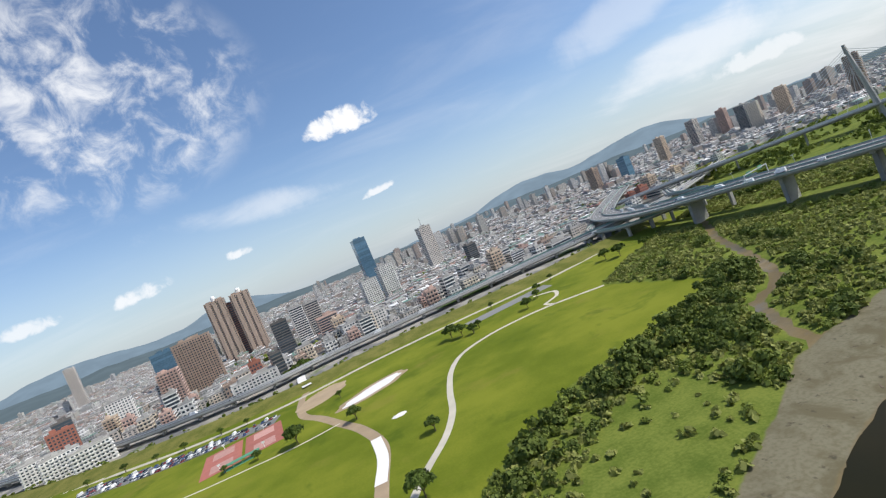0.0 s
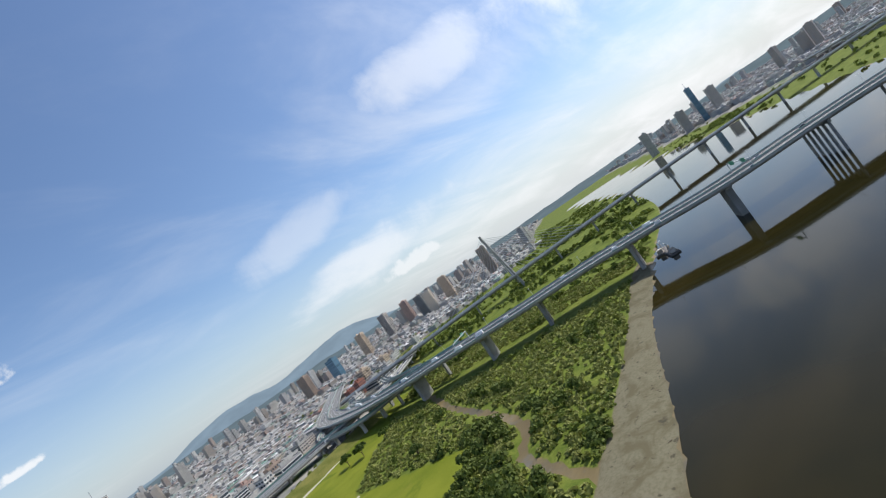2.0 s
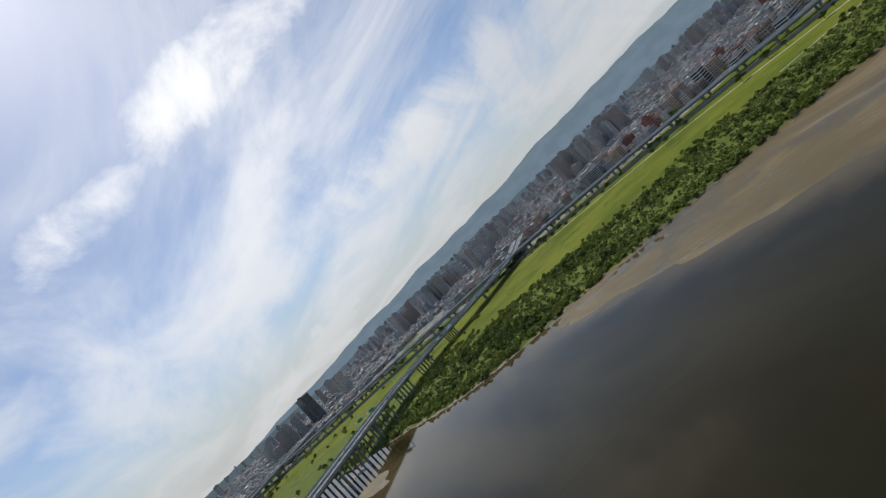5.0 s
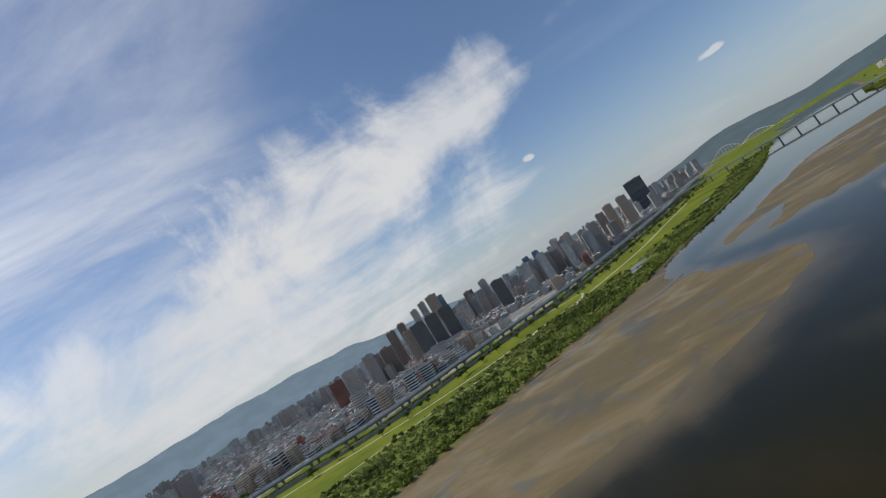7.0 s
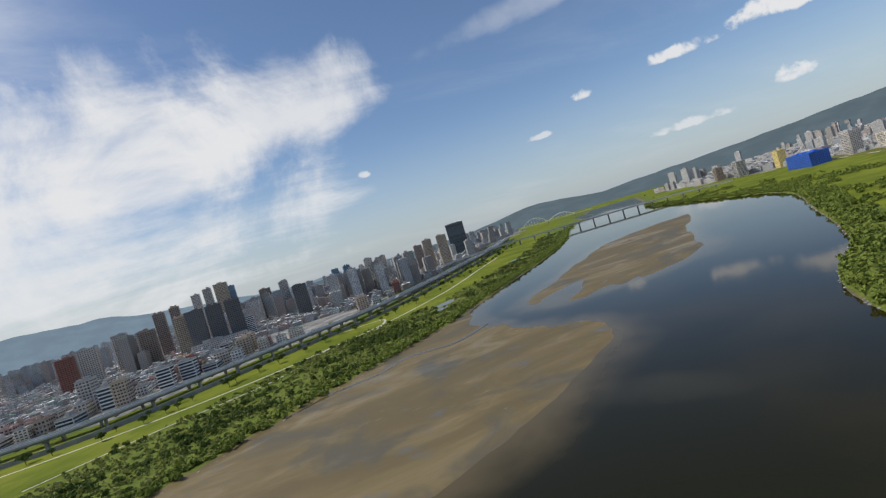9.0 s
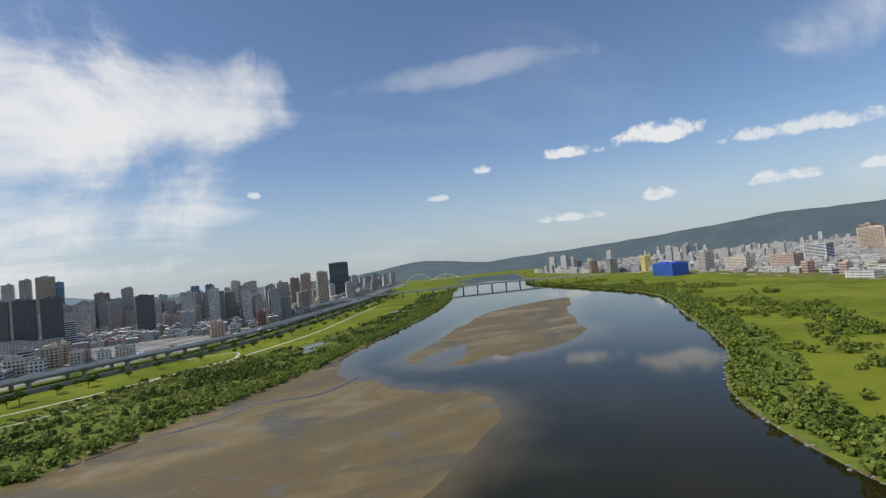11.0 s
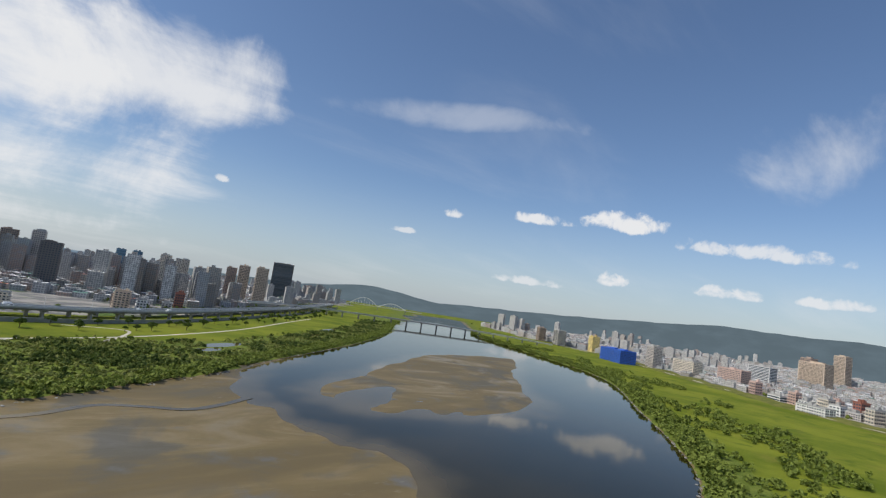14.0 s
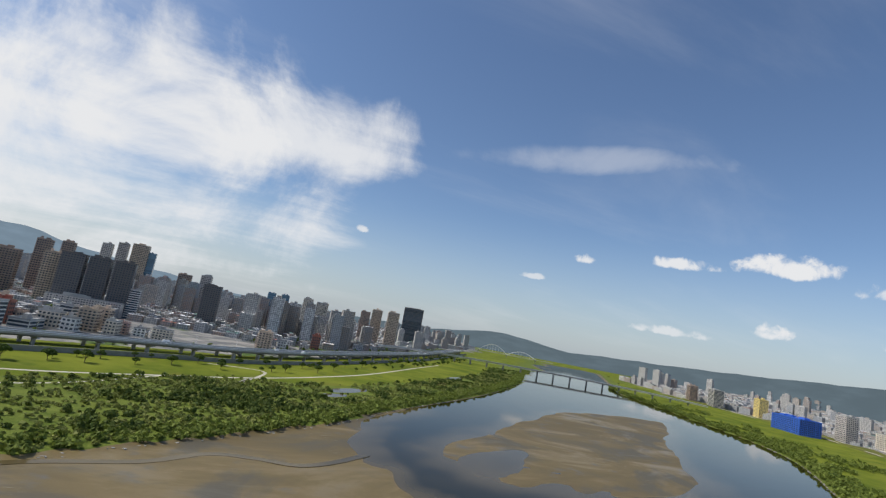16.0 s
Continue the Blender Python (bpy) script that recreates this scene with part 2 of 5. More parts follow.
def water_material():
    m = bpy.data.materials.new("river_water")
    m.use_nodes = True
    n = Nodes(m.node_tree)
    p = n.add("ShaderNodeNewGeometry").outputs["Position"]
    broad = n.noise(p, 0.008, 4.0)
    silt = n.mix(n.ramp(broad, 0.4, 0.65), (0.016, 0.015, 0.005), (0.028, 0.022, 0.006))
    shallow = n.add("ShaderNodeAttribute", attribute_name="shallow").outputs["Fac"]
    shallow = n.math("ADD", shallow, n.math("MULTIPLY", n.math("SUBTRACT", n.noise(p, 0.03, 5.0), 0.5), 26.0))
    silt = n.mix(n.ramp(shallow, -30.0, 3.0), silt, (0.105, 0.080, 0.038))
    ripple = n.math("ADD", n.math("MULTIPLY", n.noise(p, 0.5, 4.0), 0.5), n.noise(p, 0.07, 3.0))
    bump = n.add("ShaderNodeBump", {"Strength": 0.03, "Distance": 0.5, "Height": ripple})
    calm = n.ramp(n.noise(p, 0.012, 3.0), 0.4, 0.7)
    s = n.add("ShaderNodeBsdfPrincipled", {"Base Color": silt, "Roughness": n.math("ADD", 0.02, n.math("MULTIPLY", calm, 0.04)), "IOR": 1.33, "Specular IOR Level": 0.20, "Normal": bump.outputs[0]})
    n.add("ShaderNodeOutputMaterial", {0: s.outputs[0]})
    return m


# Emission stands in for daylight; rgb already holds the blue of distance haze.
def hazed_backdrop_material(name, rgb, lit):
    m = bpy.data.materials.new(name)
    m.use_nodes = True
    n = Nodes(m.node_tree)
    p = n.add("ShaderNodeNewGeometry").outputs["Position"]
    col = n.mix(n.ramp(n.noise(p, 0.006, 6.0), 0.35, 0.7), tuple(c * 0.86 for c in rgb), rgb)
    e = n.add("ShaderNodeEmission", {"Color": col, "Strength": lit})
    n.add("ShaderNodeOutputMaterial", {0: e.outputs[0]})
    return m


def facade_far():
    """Far house walls: rows of windows too small to tell apart."""
    m = bpy.data.materials.new("far_facade")
    m.use_nodes = True
    n = Nodes(m.node_tree)
    g = n.add("ShaderNodeNewGeometry")
    r = g.outputs["Random Per Island"]
    ramp = n.add("ShaderNodeValToRGB", {0: r})
    cols = [(0.0, (0.56, 0.53, 0.48)), (0.2, (0.64, 0.61, 0.55)), (0.36, (0.40, 0.33, 0.27)), (0.5, (0.74, 0.72, 0.69)), (0.64, (0.42, 0.30, 0.24)),
            (0.76, (0.40, 0.41, 0.42)), (0.88, (0.60, 0.50, 0.40)), (0.95, (0.52, 0.51, 0.50))]
    ramp.color_ramp.interpolation = "CONSTANT"
    for i, (at, c) in enumerate(cols):
        e = ramp.color_ramp.elements[i] if i < 2 else ramp.color_ramp.elements.new(at)
        e.position, e.color = at, (*c, 1)
    uv = n.add("ShaderNodeUVMap", uv_map="uv").outputs[0]
    bricks = n.add("ShaderNodeTexBrick", {"Vector": uv, "Scale": 1.0, "Mortar Size": 0.5, "Brick Width": 3.4, "Row Height": 3.2, "Mortar Smooth": 0.1},
                   offset=0.0)
    up = n.math("ABSOLUTE", n.add("ShaderNodeSeparateXYZ", {0: g.outputs["Normal"]}).outputs[2])
    wall = n.math("MULTIPLY", n.math("SUBTRACT", 1.0, bricks.outputs["Fac"]), n.math("LESS_THAN", up, 0.5))
    stain = n.mix(n.ramp(n.noise(g.outputs["Position"], 0.25, 4.0), 0.35, 0.7), ramp.outputs[0], (0.36, 0.35, 0.33))
    roof = n.mix(n.math("GREATER_THAN", n.math("FRACT", n.math("MULTIPLY", r, 17.0)), 0.58), (0.36, 0.35, 0.33), (0.76, 0.75, 0.73))
    roof = n.mix(n.math("GREATER_THAN", n.math("FRACT", n.math("MULTIPLY", r, 31.0)), 0.88), roof, (0.12, 0.26, 0.20))
    roof = n.mix(n.math("GREATER_THAN", n.math("FRACT", n.math("MULTIPLY", r, 43.0)), 0.93), roof, (0.38, 0.15, 0.10))
    col = n.mix(n.math("MULTIPLY", wall, 0.62), stain, (0.09, 0.10, 0.11))
    col = n.mix(n.math("GREATER_THAN", up, 0.5), col, roof)
    s = n.add("ShaderNodeBsdfPrincipled", {"Base Color": col, "Roughness": n.math("SUBTRACT", 0.85, n.math("MULTIPLY", wall, 0.5))})
    n.add("ShaderNodeOutputMaterial", {0: s.outputs[0]})
    return m


M_GROUND, M_WATER, M_FAR = ground_material(), water_material(), facade_far()
M_CONC = plain("concrete", (0.40, 0.39, 0.37), 0.85, 0, 0.15, 0.22, 0.2)
M_CONC_D = plain("weathered_concrete", (0.27, 0.265, 0.25), 0.88, 0, 0.12, 0.3, 0.2)
M_ASPH = plain("asphalt", (0.19, 0.19, 0.185), 0.9, 0, 0.06, 0.2)
M_LINE = plain("road_paint", (0.72, 0.72, 0.68), 0.7)
M_GRN_STEEL = plain("green_steel", (0.16, 0.27, 0.25), 0.55, 0.1)
M_STEEL = plain("pale_steel", (0.55, 0.57, 0.58), 0.45, 0.5)
M_WHITE = plain("white_paint", (0.74, 0.74, 0.71), 0.6)
M_PATH = plain("path_concrete", (0.50, 0.46, 0.37), 0.9, 0, 0.1, 0.18)
M_PALE = plain("fresh_concrete", (0.76, 0.74, 0.70), 0.9, 0, 0.1, 0.1)
M_DIRT = plain("bare_earth", (0.36, 0.27, 0.17), 0.95, 0, 0.08, 0.25)
M_RED = plain("court_red", (0.36, 0.12, 0.09), 0.9, 0, 0.2, 0.2)
M_GREENCOURT = plain("court_green", (0.07, 0.25, 0.15), 0.85)
M_GLASS = plain("dark_glass", (0.055, 0.07, 0.085), 0.15, 0, 0.3, 0.4)
M_BLUEGLASS = plain("blue_glass", (0.10, 0.19, 0.27), 0.12, 0.2, 0.3, 0.3)
M_BLUE = plain("blue_panel", (0.03, 0.12, 0.50), 0.5)
M_ORANGE = plain("orange_paint", (0.62, 0.36, 0.05), 0.6)
M_TYRE = plain("tyre", (0.03, 0.03, 0.03), 0.9)
M_BARK = plain("bark", (0.12, 0.09, 0.06), 0.95, 0, 1.0, 0.3)
M_LEAF = leafy("tree_leaves", (0.030, 0.055, 0.010), (0.100, 0.145, 0.024))
M_THICKET = leafy("thicket_leaves", (0.046, 0.076, 0.014), (0.140, 0.180, 0.036), 0.05)
M_BUSH = leafy("bush_leaves", (0.075, 0.112, 0.018), (0.205, 0.250, 0.045), 0.035)
M_REED = leafy("reed", (0.145, 0.180, 0.034), (0.285, 0.300, 0.085), 0.03)
# Mountain colours have air haze mixed in and glow by themselves.
M_MOUNT_FAR = hazed_backdrop_material("far_ridge_hazed", (0.27, 0.37, 0.47), 0.95)
M_MOUNT = hazed_backdrop_material("near_ridge_hazed", (0.165, 0.225, 0.265), 0.95)
WALLS = {
    "white": plain("wall_white", (0.66, 0.65, 0.62), 0.8), "grey": plain("wall_grey", (0.55, 0.50, 0.45), 0.8),
    "beige": plain("wall_beige", (0.64, 0.57, 0.47), 0.8), "brown": plain("wall_brown", (0.38, 0.29, 0.23), 0.8),
    "red": plain("wall_brick_red", (0.33, 0.13, 0.09), 0.8), "pink": plain("wall_pink", (0.52, 0.37, 0.31), 0.8),
    "dark": plain("wall_dark", (0.125, 0.115, 0.11), 0.7), "tan": plain("wall_tan", (0.56, 0.45, 0.34), 0.8),
    "maroon": plain("wall_maroon", (0.24, 0.11, 0.09), 0.75), "glass": M_BLUEGLASS, "yellow": plain("wall_yellow", (0.62, 0.48, 0.17), 0.8),
    "blue": M_BLUE,
}


# ---------------------------------------------------------------- helpers
def mesh_object(name, verts, faces, material, parent=None, label="", smooth=False):
    me = bpy.data.meshes.new(name)
    me.from_pydata([tuple(v) for v in verts], [], [tuple(f) for f in faces])
    me.materials.append(material)
    ob = new(name, me)
    if smooth:
        me.shade_smooth()
    if parent:
        ob.parent = parent
    return tagged(ob, label=label)


def part(name, bm, material, parent, label=""):
    me = bpy.data.meshes.new(name)
    bm.to_mesh(me)
    bm.free()
    me.materials.append(material)
    ob = new(name, me)
    ob.parent = parent
    return tagged(ob, label=label)


def box(bm, x, y, z, sx, sy, sz, rz=0.0, taper=1.0):
    """A box with its base centre at (x, y, z)."""
    r = bmesh.ops.create_cube(bm, size=1.0)["verts"]
    c, s = math.cos(rz), math.sin(rz)
    for v in r:
        k = taper if v.co.z > 0 else 1.0
        a, b, h = v.co.x * sx * k, v.co.y * sy * k, (v.co.z + 0.5) * sz
        v.co = (x + a * c - b * s, y + a * s + b * c, z + h)


class Boxes:
    """Many plain boxes in one mesh, quickly."""
    F = ((0, 3, 2, 1), (4, 5, 6, 7), (0, 1, 5, 4), (1, 2, 6, 5), (2, 3, 7, 6), (3, 0, 4, 7))

    def __init__(self):
        self.v, self.f, self.uv = [], [], []

    def add(self, x, y, z, sx, sy, sz, rz=0.0):
        c, s, k = math.cos(rz), math.sin(rz), len(self.v)
        for h in (0, sz):
            for a, b in ((-sx / 2, -sy / 2), (sx / 2, -sy / 2), (sx / 2, sy / 2), (-sx / 2, sy / 2)):
                self.v.append((x + a * c - b * s, y + a * s + b * c, z + h))
        self.f += [tuple(i + k for i in f) for f in self.F]
        for f, w in zip(self.F, (0, 0, sx, sy, sx, sy)):
            self.uv += [(0, 0), (w, 0), (w, sz), (0, sz)]

    def done(self, name, material, parent=None, label="", uv=False):
        ob = mesh_object(name, self.v, self.f, material, parent, label)
        if uv:
            layer = ob.data.uv_layers.new(name="uv")
            layer.data.foreach_set("uv", np.array(self.uv, "f").ravel())
        return ob


def empty(name, m, label, category, group="", kind=""):
    ob = new(name)
    ob.matrix_world = m
    return tagged(ob, label, category, group, kind)


def smooth_line(points, step):
    """A smooth curve through the points (Catmull-Rom), sampled about every step metres."""
    p = [np.array(q, float) for q in points]
    p = [2 * p[0] - p[1]] + p + [2 * p[-1] - p[-2]]
    out = []
    for a, b, c, d in zip(p, p[1:], p[2:], p[3:]):
        n = max(1, int(np.linalg.norm(c - b) / step))
        for i in range(n):
            t = i / n
            out.append(0.5 * (2 * b + (c - a) * t + (2 * a - 5 * b + 4 * c - d) * t * t + (3 * b - a - 3 * c + d) * t ** 3))
    return np.array(out + [p[-2]])


def side_of(line):
    t = np.gradient(line[:, :2], axis=0)
    t /= np.linalg.norm(t, axis=1, keepdims=True) + 1e-9
    return t, np.stack([t[:, 1], -t[:, 0]], 1)


def inside(xy, poly):
    x, y = xy[:, 0], xy[:, 1]
    r = np.zeros(len(xy), bool)
    for (x1, y1), (x2, y2) in zip(poly, np.roll(poly, -1, 0)):
        if y1 != y2:
            r ^= ((y1 > y) != (y2 > y)) & (x < (x2 - x1) * (y - y1) / (y2 - y1) + x1)
    return r


def to_line(xy, line, closed=False):
    best = np.full(len(xy), 1e9)
    pts = np.vstack([line, line[:1]]) if closed else line
    for a, b in zip(pts, pts[1:]):
        ab = b - a
        t = np.clip(((xy - a) @ ab) / (ab @ ab + 1e-9), 0, 1)
        best = np.minimum(best, np.hypot(*(xy - a - t[:, None] * ab).T))
    return best


def signed(xy, poly):
    d = to_line(xy, poly, True)
    return np.where(inside(xy, poly), d, -d)


# ---------------------------------------------------------------- plan
NORTH_BANK = smooth_line([(2200, 1200), (1650, 840), (1128, 513), (669, 285), (378, 202), (251, 168), (155, 131), (76, 99), (-20, 30), (-90, -70), (-146, -160),
                          (-202, -218), (-300, -272), (-447, -391), (-660, -580), (-804, -850), (-981, -1220), (-1243, -1520), (-1900, -2300)], 25)
SOUTH_BANK = smooth_line([(-1650, -2500), (-1080, -1700), (-792, -1337), (-560, -1010), (-347, -760), (-170, -584), (-84, -492), (-2, -426), (57, -384), (139, -316),
                          (210, -268), (292, -201), (397, -113), (485, -87), (560, -58), (700, -10), (860, 75), (1150, 240), (1750, 640), (2300, 1000)], 25)
RIVER = np.vstack([NORTH_BANK, SOUTH_BANK])
MUD_SOUTH = smooth_line([(555, -56), (478, -82), (398, -104), (345, -132), (288, -142), (204, -158), (120, -178), (32, -196), (-30, -222), (-116, -292), (-107, -360), (-90, -433),
                         (-128, -532), (-190, -600), (-100, -560), (60, -440), (250, -300), (430, -140)], 15)
SANDBAR = smooth_line([(-137, -401), (-150, -469), (-275, -575), (-453, -705), (-616, -722), (-545, -645), (-435, -540), (-320, -415), (-239, -378), (-178, -374)], 12)
PIER_BAR = smooth_line([(372, -20), (400, -40), (500, -60), (560, -40), (530, 10), (450, 10), (400, 5)], 12)
MUD_NORTH = smooth_line([(-60, 30), (0, 62), (58, 106), (85, 122), (118, 145), (150, 152), (246, 178), (345, 210), (395, 216), (330, 188), (246, 163), (153, 127), (73, 95), (0, 40), (-50, -10)], 12)
CREEK = smooth_line([(108, 122), (124, 142), (140, 180), (152, 200), (176, 212), (205, 262), (236, 325), (262, 365), (290, 410)], 8)
VEG_NORTH = np.array([(-150, -110), (-60, 60), (8, 161), (56, 202), (124, 227), (171, 248), (160, 300), (150, 345), (215, 400), (270, 440), (330, 480), (420, 480), (420, 200), (246, 176),
                      (150, 150), (118, 145), (60, 107), (-20, 50), (-120, -80)], float)
DIKE = smooth_line([(-900, 900), (-560, 660), (-346, 525), (-210, 476), (-107, 460), (-20, 474), (58, 481), (182, 486), (309, 520), (420, 600), (620, 800)], 25)
DIKE2 = smooth_line([(1100, -500), (905, -350), (764, -450), (640, -540), (503, -590), (400, -630), (309, -640), (242, -632), (156, -684), (45, -758), (-40, -802), (-160, -908),
                     (-345, -1145), (-505, -1365), (-868, -1950), (-1300, -2500)], 30)
DIKE3 = smooth_line([(-1400, -1450), (-1250, -1010), (-1110, -770), (-890, -450), (-800, -300), (-740, 0), (-700, 300), (-760, 700), (-900, 900)], 30)
CITY_NORTH = np.vstack([DIKE, [(820, 720), (1100, 730), (1500, 980), (2100, 1350), (4800, 2900), (4800, 4800), (-4800, 4800), (-4800, -3000), (-1700, -2000)], DIKE3])
CITY_SOUTH = np.vstack([DIKE2, [(-2200, -4800), (4800, -4800), (4800, 2300), (2400, 850), (1700, 420), (1350, 170), (1200, -100)]])


def strip_width(xy):
    """How far the rough growth reaches inland from the south bank."""
    return 82 + 62 * np.clip((xy[:, 0] + 130) / 130, 0, 1)


def make_ground():
    def axis(lo, hi, step):
        core = np.arange(lo, hi + 1, step)
        out = [core[0]]
        left, right, s = [], [], step
        a, b = core[0], core[-1]
        while a > -4900 or b < 4900:
            s *= 1.16
            if a > -4900:
                a -= s
                left.append(a)
            if b < 4900:
                b += s
                right.append(b)
        return np.concatenate([left[::-1], core, right])

    xs, ys = axis(-640, 620, 6.0), axis(-760, 620, 6.0)
    X, Y = np.meshgrid(xs, ys)
    xy = np.stack([X.ravel(), Y.ravel()], 1)
    river = signed(xy, RIVER)
    creek = 2.4 - to_line(xy, CREEK)
    wet = np.maximum(river, np.where(inside(xy, VEG_NORTH), creek, -99))
    flats = np.maximum.reduce([signed(xy, MUD_SOUTH), signed(xy, SANDBAR), signed(xy, PIER_BAR)])
    mud_north = signed(xy, MUD_NORTH)
    mud = np.maximum.reduce([flats, mud_north, creek])
    city = np.maximum(signed(xy, CITY_NORTH) - 22, signed(xy, CITY_SOUTH))
    slope = np.maximum(25 - to_line(xy, DIKE), 30 - to_line(xy, DIKE3))
    z = np.clip(-1.2 - wet * 0.22, -4.0, 0.0)
    z = np.where(wet < 0, np.clip(-1.2 - wet * 0.3, -1.2, 0.0), z)
    relief = np.zeros(len(xy))
    for k in np.nonzero(flats > -40)[0]:  # low ridges and pools, drawn out along the current
        a, b = xy[k, 0] * 0.79 + xy[k, 1] * 0.61, xy[k, 1] * 0.79 - xy[k, 0] * 0.61
        relief[k] = noise.fractal(Vector((a * 0.009, b * 0.032, 2.0)), 0.9, 2.0, 5)
    lift = np.clip(mud * 0.012, -1.0, 0.13) + np.where(flats > -40, relief * 0.12 - 0.02 - 0.12 * np.clip((xy[:, 0] - 140) / 160, 0, 1), 0.0)
    lift -= 0.11 * np.clip((xy[:, 0] + 300) / 120, 0, 1) * (signed(xy, SANDBAR) > -30)  # the bar's upstream end lies under water
    z = np.where(wet > 0, np.maximum(z, -1.2 + np.clip(lift, -2.0, 0.3)), z)
    z = z + np.clip(slope / 25, 0, 1) * 5.0 * (wet < 0)
    z = np.where(city > 0, np.maximum(z, np.clip(city / 20, 0, 1) * 1.5), z)
    veg = signed(xy, VEG_NORTH)
    south_strip = np.where((river < 0), strip_width(xy) - to_line(xy, SOUTH_BANK), -99)
    lawn = np.where((river < 0) & (city < 0), 60.0, -60.0)
    lawn = np.minimum(lawn, np.minimum(-veg, -south_strip))
    lawn = np.where((xy[:, 0] > 330) & (xy[:, 1] > 0), -20.0, lawn)
    lawn = np.minimum(lawn, -(34 - to_line(xy, NORTH_BANK)))
    nx, ny = len(xs), len(ys)
    idx = np.arange(nx * ny).reshape(ny, nx)
    faces = np.stack([idx[:-1, :-1], idx[:-1, 1:], idx[1:, 1:], idx[1:, :-1]], -1).reshape(-1, 4)
    me = bpy.data.meshes.new("ground")
    me.vertices.add(nx * ny)
    me.vertices.foreach_set("co", np.column_stack([xy, z]).astype("f").ravel())
    me.loops.add(faces.size)
    me.loops.foreach_set("vertex_index", faces.ravel().astype("i"))
    me.polygons.add(len(faces))
    me.polygons.foreach_set("loop_start", (np.arange(len(faces)) * 4).astype("i"))
    me.update(calc_edges=True)
    me.shade_smooth()
    dry = np.where(wet < 7, np.minimum(mud_north, 6.0), -20.0)
    for name, v in (("lawn", lawn), ("slope", slope), ("city", city), ("mud", np.where((wet > -3) | (mud_north > -1), np.maximum(mud, wet + 1), -20)), ("sand", dry)):
        at = me.attributes.new(name, "FLOAT", "POINT")
        at.data.foreach_set("value", np.clip(v, -30, 30).astype("f"))
    me.materials.append(M_GROUND)
    tagged(new("ground", me), "grassy river banks, mudflats and city ground", "ground", kind="structure")
    wm = me.copy()
    wm.name = "water"
    for name in ("lawn", "slope", "city", "mud", "sand"):
        wm.attributes.remove(wm.attributes[name])
    wm.vertices.foreach_set("co", np.column_stack([xy, np.full(len(xy), -1.2)]).astype("f").ravel())
    shallow = np.where(flats > -60, np.minimum(lift / 0.012, 0), -60)
    wm.attributes.new("shallow", "FLOAT", "POINT").data.foreach_set("value", np.clip(shallow, -60, 5).astype("f"))
    wm.materials.clear()
    wm.materials.append(M_WATER)
    wm.update()
    tagged(new("water", wm), "calm brown-green tidal river water", "water", kind="structure")


make_ground()

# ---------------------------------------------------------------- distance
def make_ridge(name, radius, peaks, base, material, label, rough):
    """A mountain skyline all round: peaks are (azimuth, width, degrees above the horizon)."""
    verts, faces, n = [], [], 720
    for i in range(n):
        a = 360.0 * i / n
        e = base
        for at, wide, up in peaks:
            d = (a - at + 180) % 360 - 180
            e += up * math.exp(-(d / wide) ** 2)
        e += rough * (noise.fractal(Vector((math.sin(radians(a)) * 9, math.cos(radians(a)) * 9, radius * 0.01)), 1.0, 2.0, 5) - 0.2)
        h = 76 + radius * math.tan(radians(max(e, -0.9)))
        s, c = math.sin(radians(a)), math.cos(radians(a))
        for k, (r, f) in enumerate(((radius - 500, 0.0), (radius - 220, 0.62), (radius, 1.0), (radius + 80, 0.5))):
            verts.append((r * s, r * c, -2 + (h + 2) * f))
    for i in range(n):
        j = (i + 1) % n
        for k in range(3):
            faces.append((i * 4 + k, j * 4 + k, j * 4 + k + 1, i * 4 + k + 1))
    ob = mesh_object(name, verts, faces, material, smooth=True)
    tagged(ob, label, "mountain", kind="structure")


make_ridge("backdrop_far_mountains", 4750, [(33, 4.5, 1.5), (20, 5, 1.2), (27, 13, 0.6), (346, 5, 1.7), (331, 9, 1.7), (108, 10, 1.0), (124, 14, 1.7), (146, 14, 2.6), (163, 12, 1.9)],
           -0.25, M_MOUNT_FAR, "mountain range on the horizon in painted blue haze", 0.35)
make_ridge("backdrop_near_hills", 4350, [(209, 5, 1.1), (226, 10, 0.7), (244, 12, 1.2), (260, 18, 1.9), (300, 30, 1.2)], -0.2, M_MOUNT, "long wooded ridge behind the city in painted blue haze", 0.25)


# ---------------------------------------------------------------- roads and bridges
def sweep(name, line, section, material, parent=None, label=""):
    """A closed section (offset to the right, height) carried along a line of x, y, z."""
    t, r = side_of(line)
    v, f, m = [], [], len(section)
    for p, n in zip(line, r):
        for a, h in section:
            v.append((p[0] + n[0] * a, p[1] + n[1] * a, p[2] + h))
    for i in range(len(line) - 1):
        for k in range(m):
            j = (k + 1) % m
            f.append((i * m + k, i * m + j, (i + 1) * m + j, (i + 1) * m + k))
    e = (len(line) - 1) * m
    f += [tuple(range(m))[::-1], tuple(range(e, e + m))]
    return mesh_object(name, v, f, material, parent, label)


def rect(a, b, lo, hi):
    return [(a, lo), (a, hi), (b, hi), (b, lo)]


def ribbon(name, points, width, material, label, z=0.06, step=6, category="path"):
    line = smooth_line([(*p, z) for p in points], step)
    ob = sweep(name, line, rect(-width / 2, width / 2, -0.3, 0.0), material)
    return tagged(ob, label, category, kind="structure")


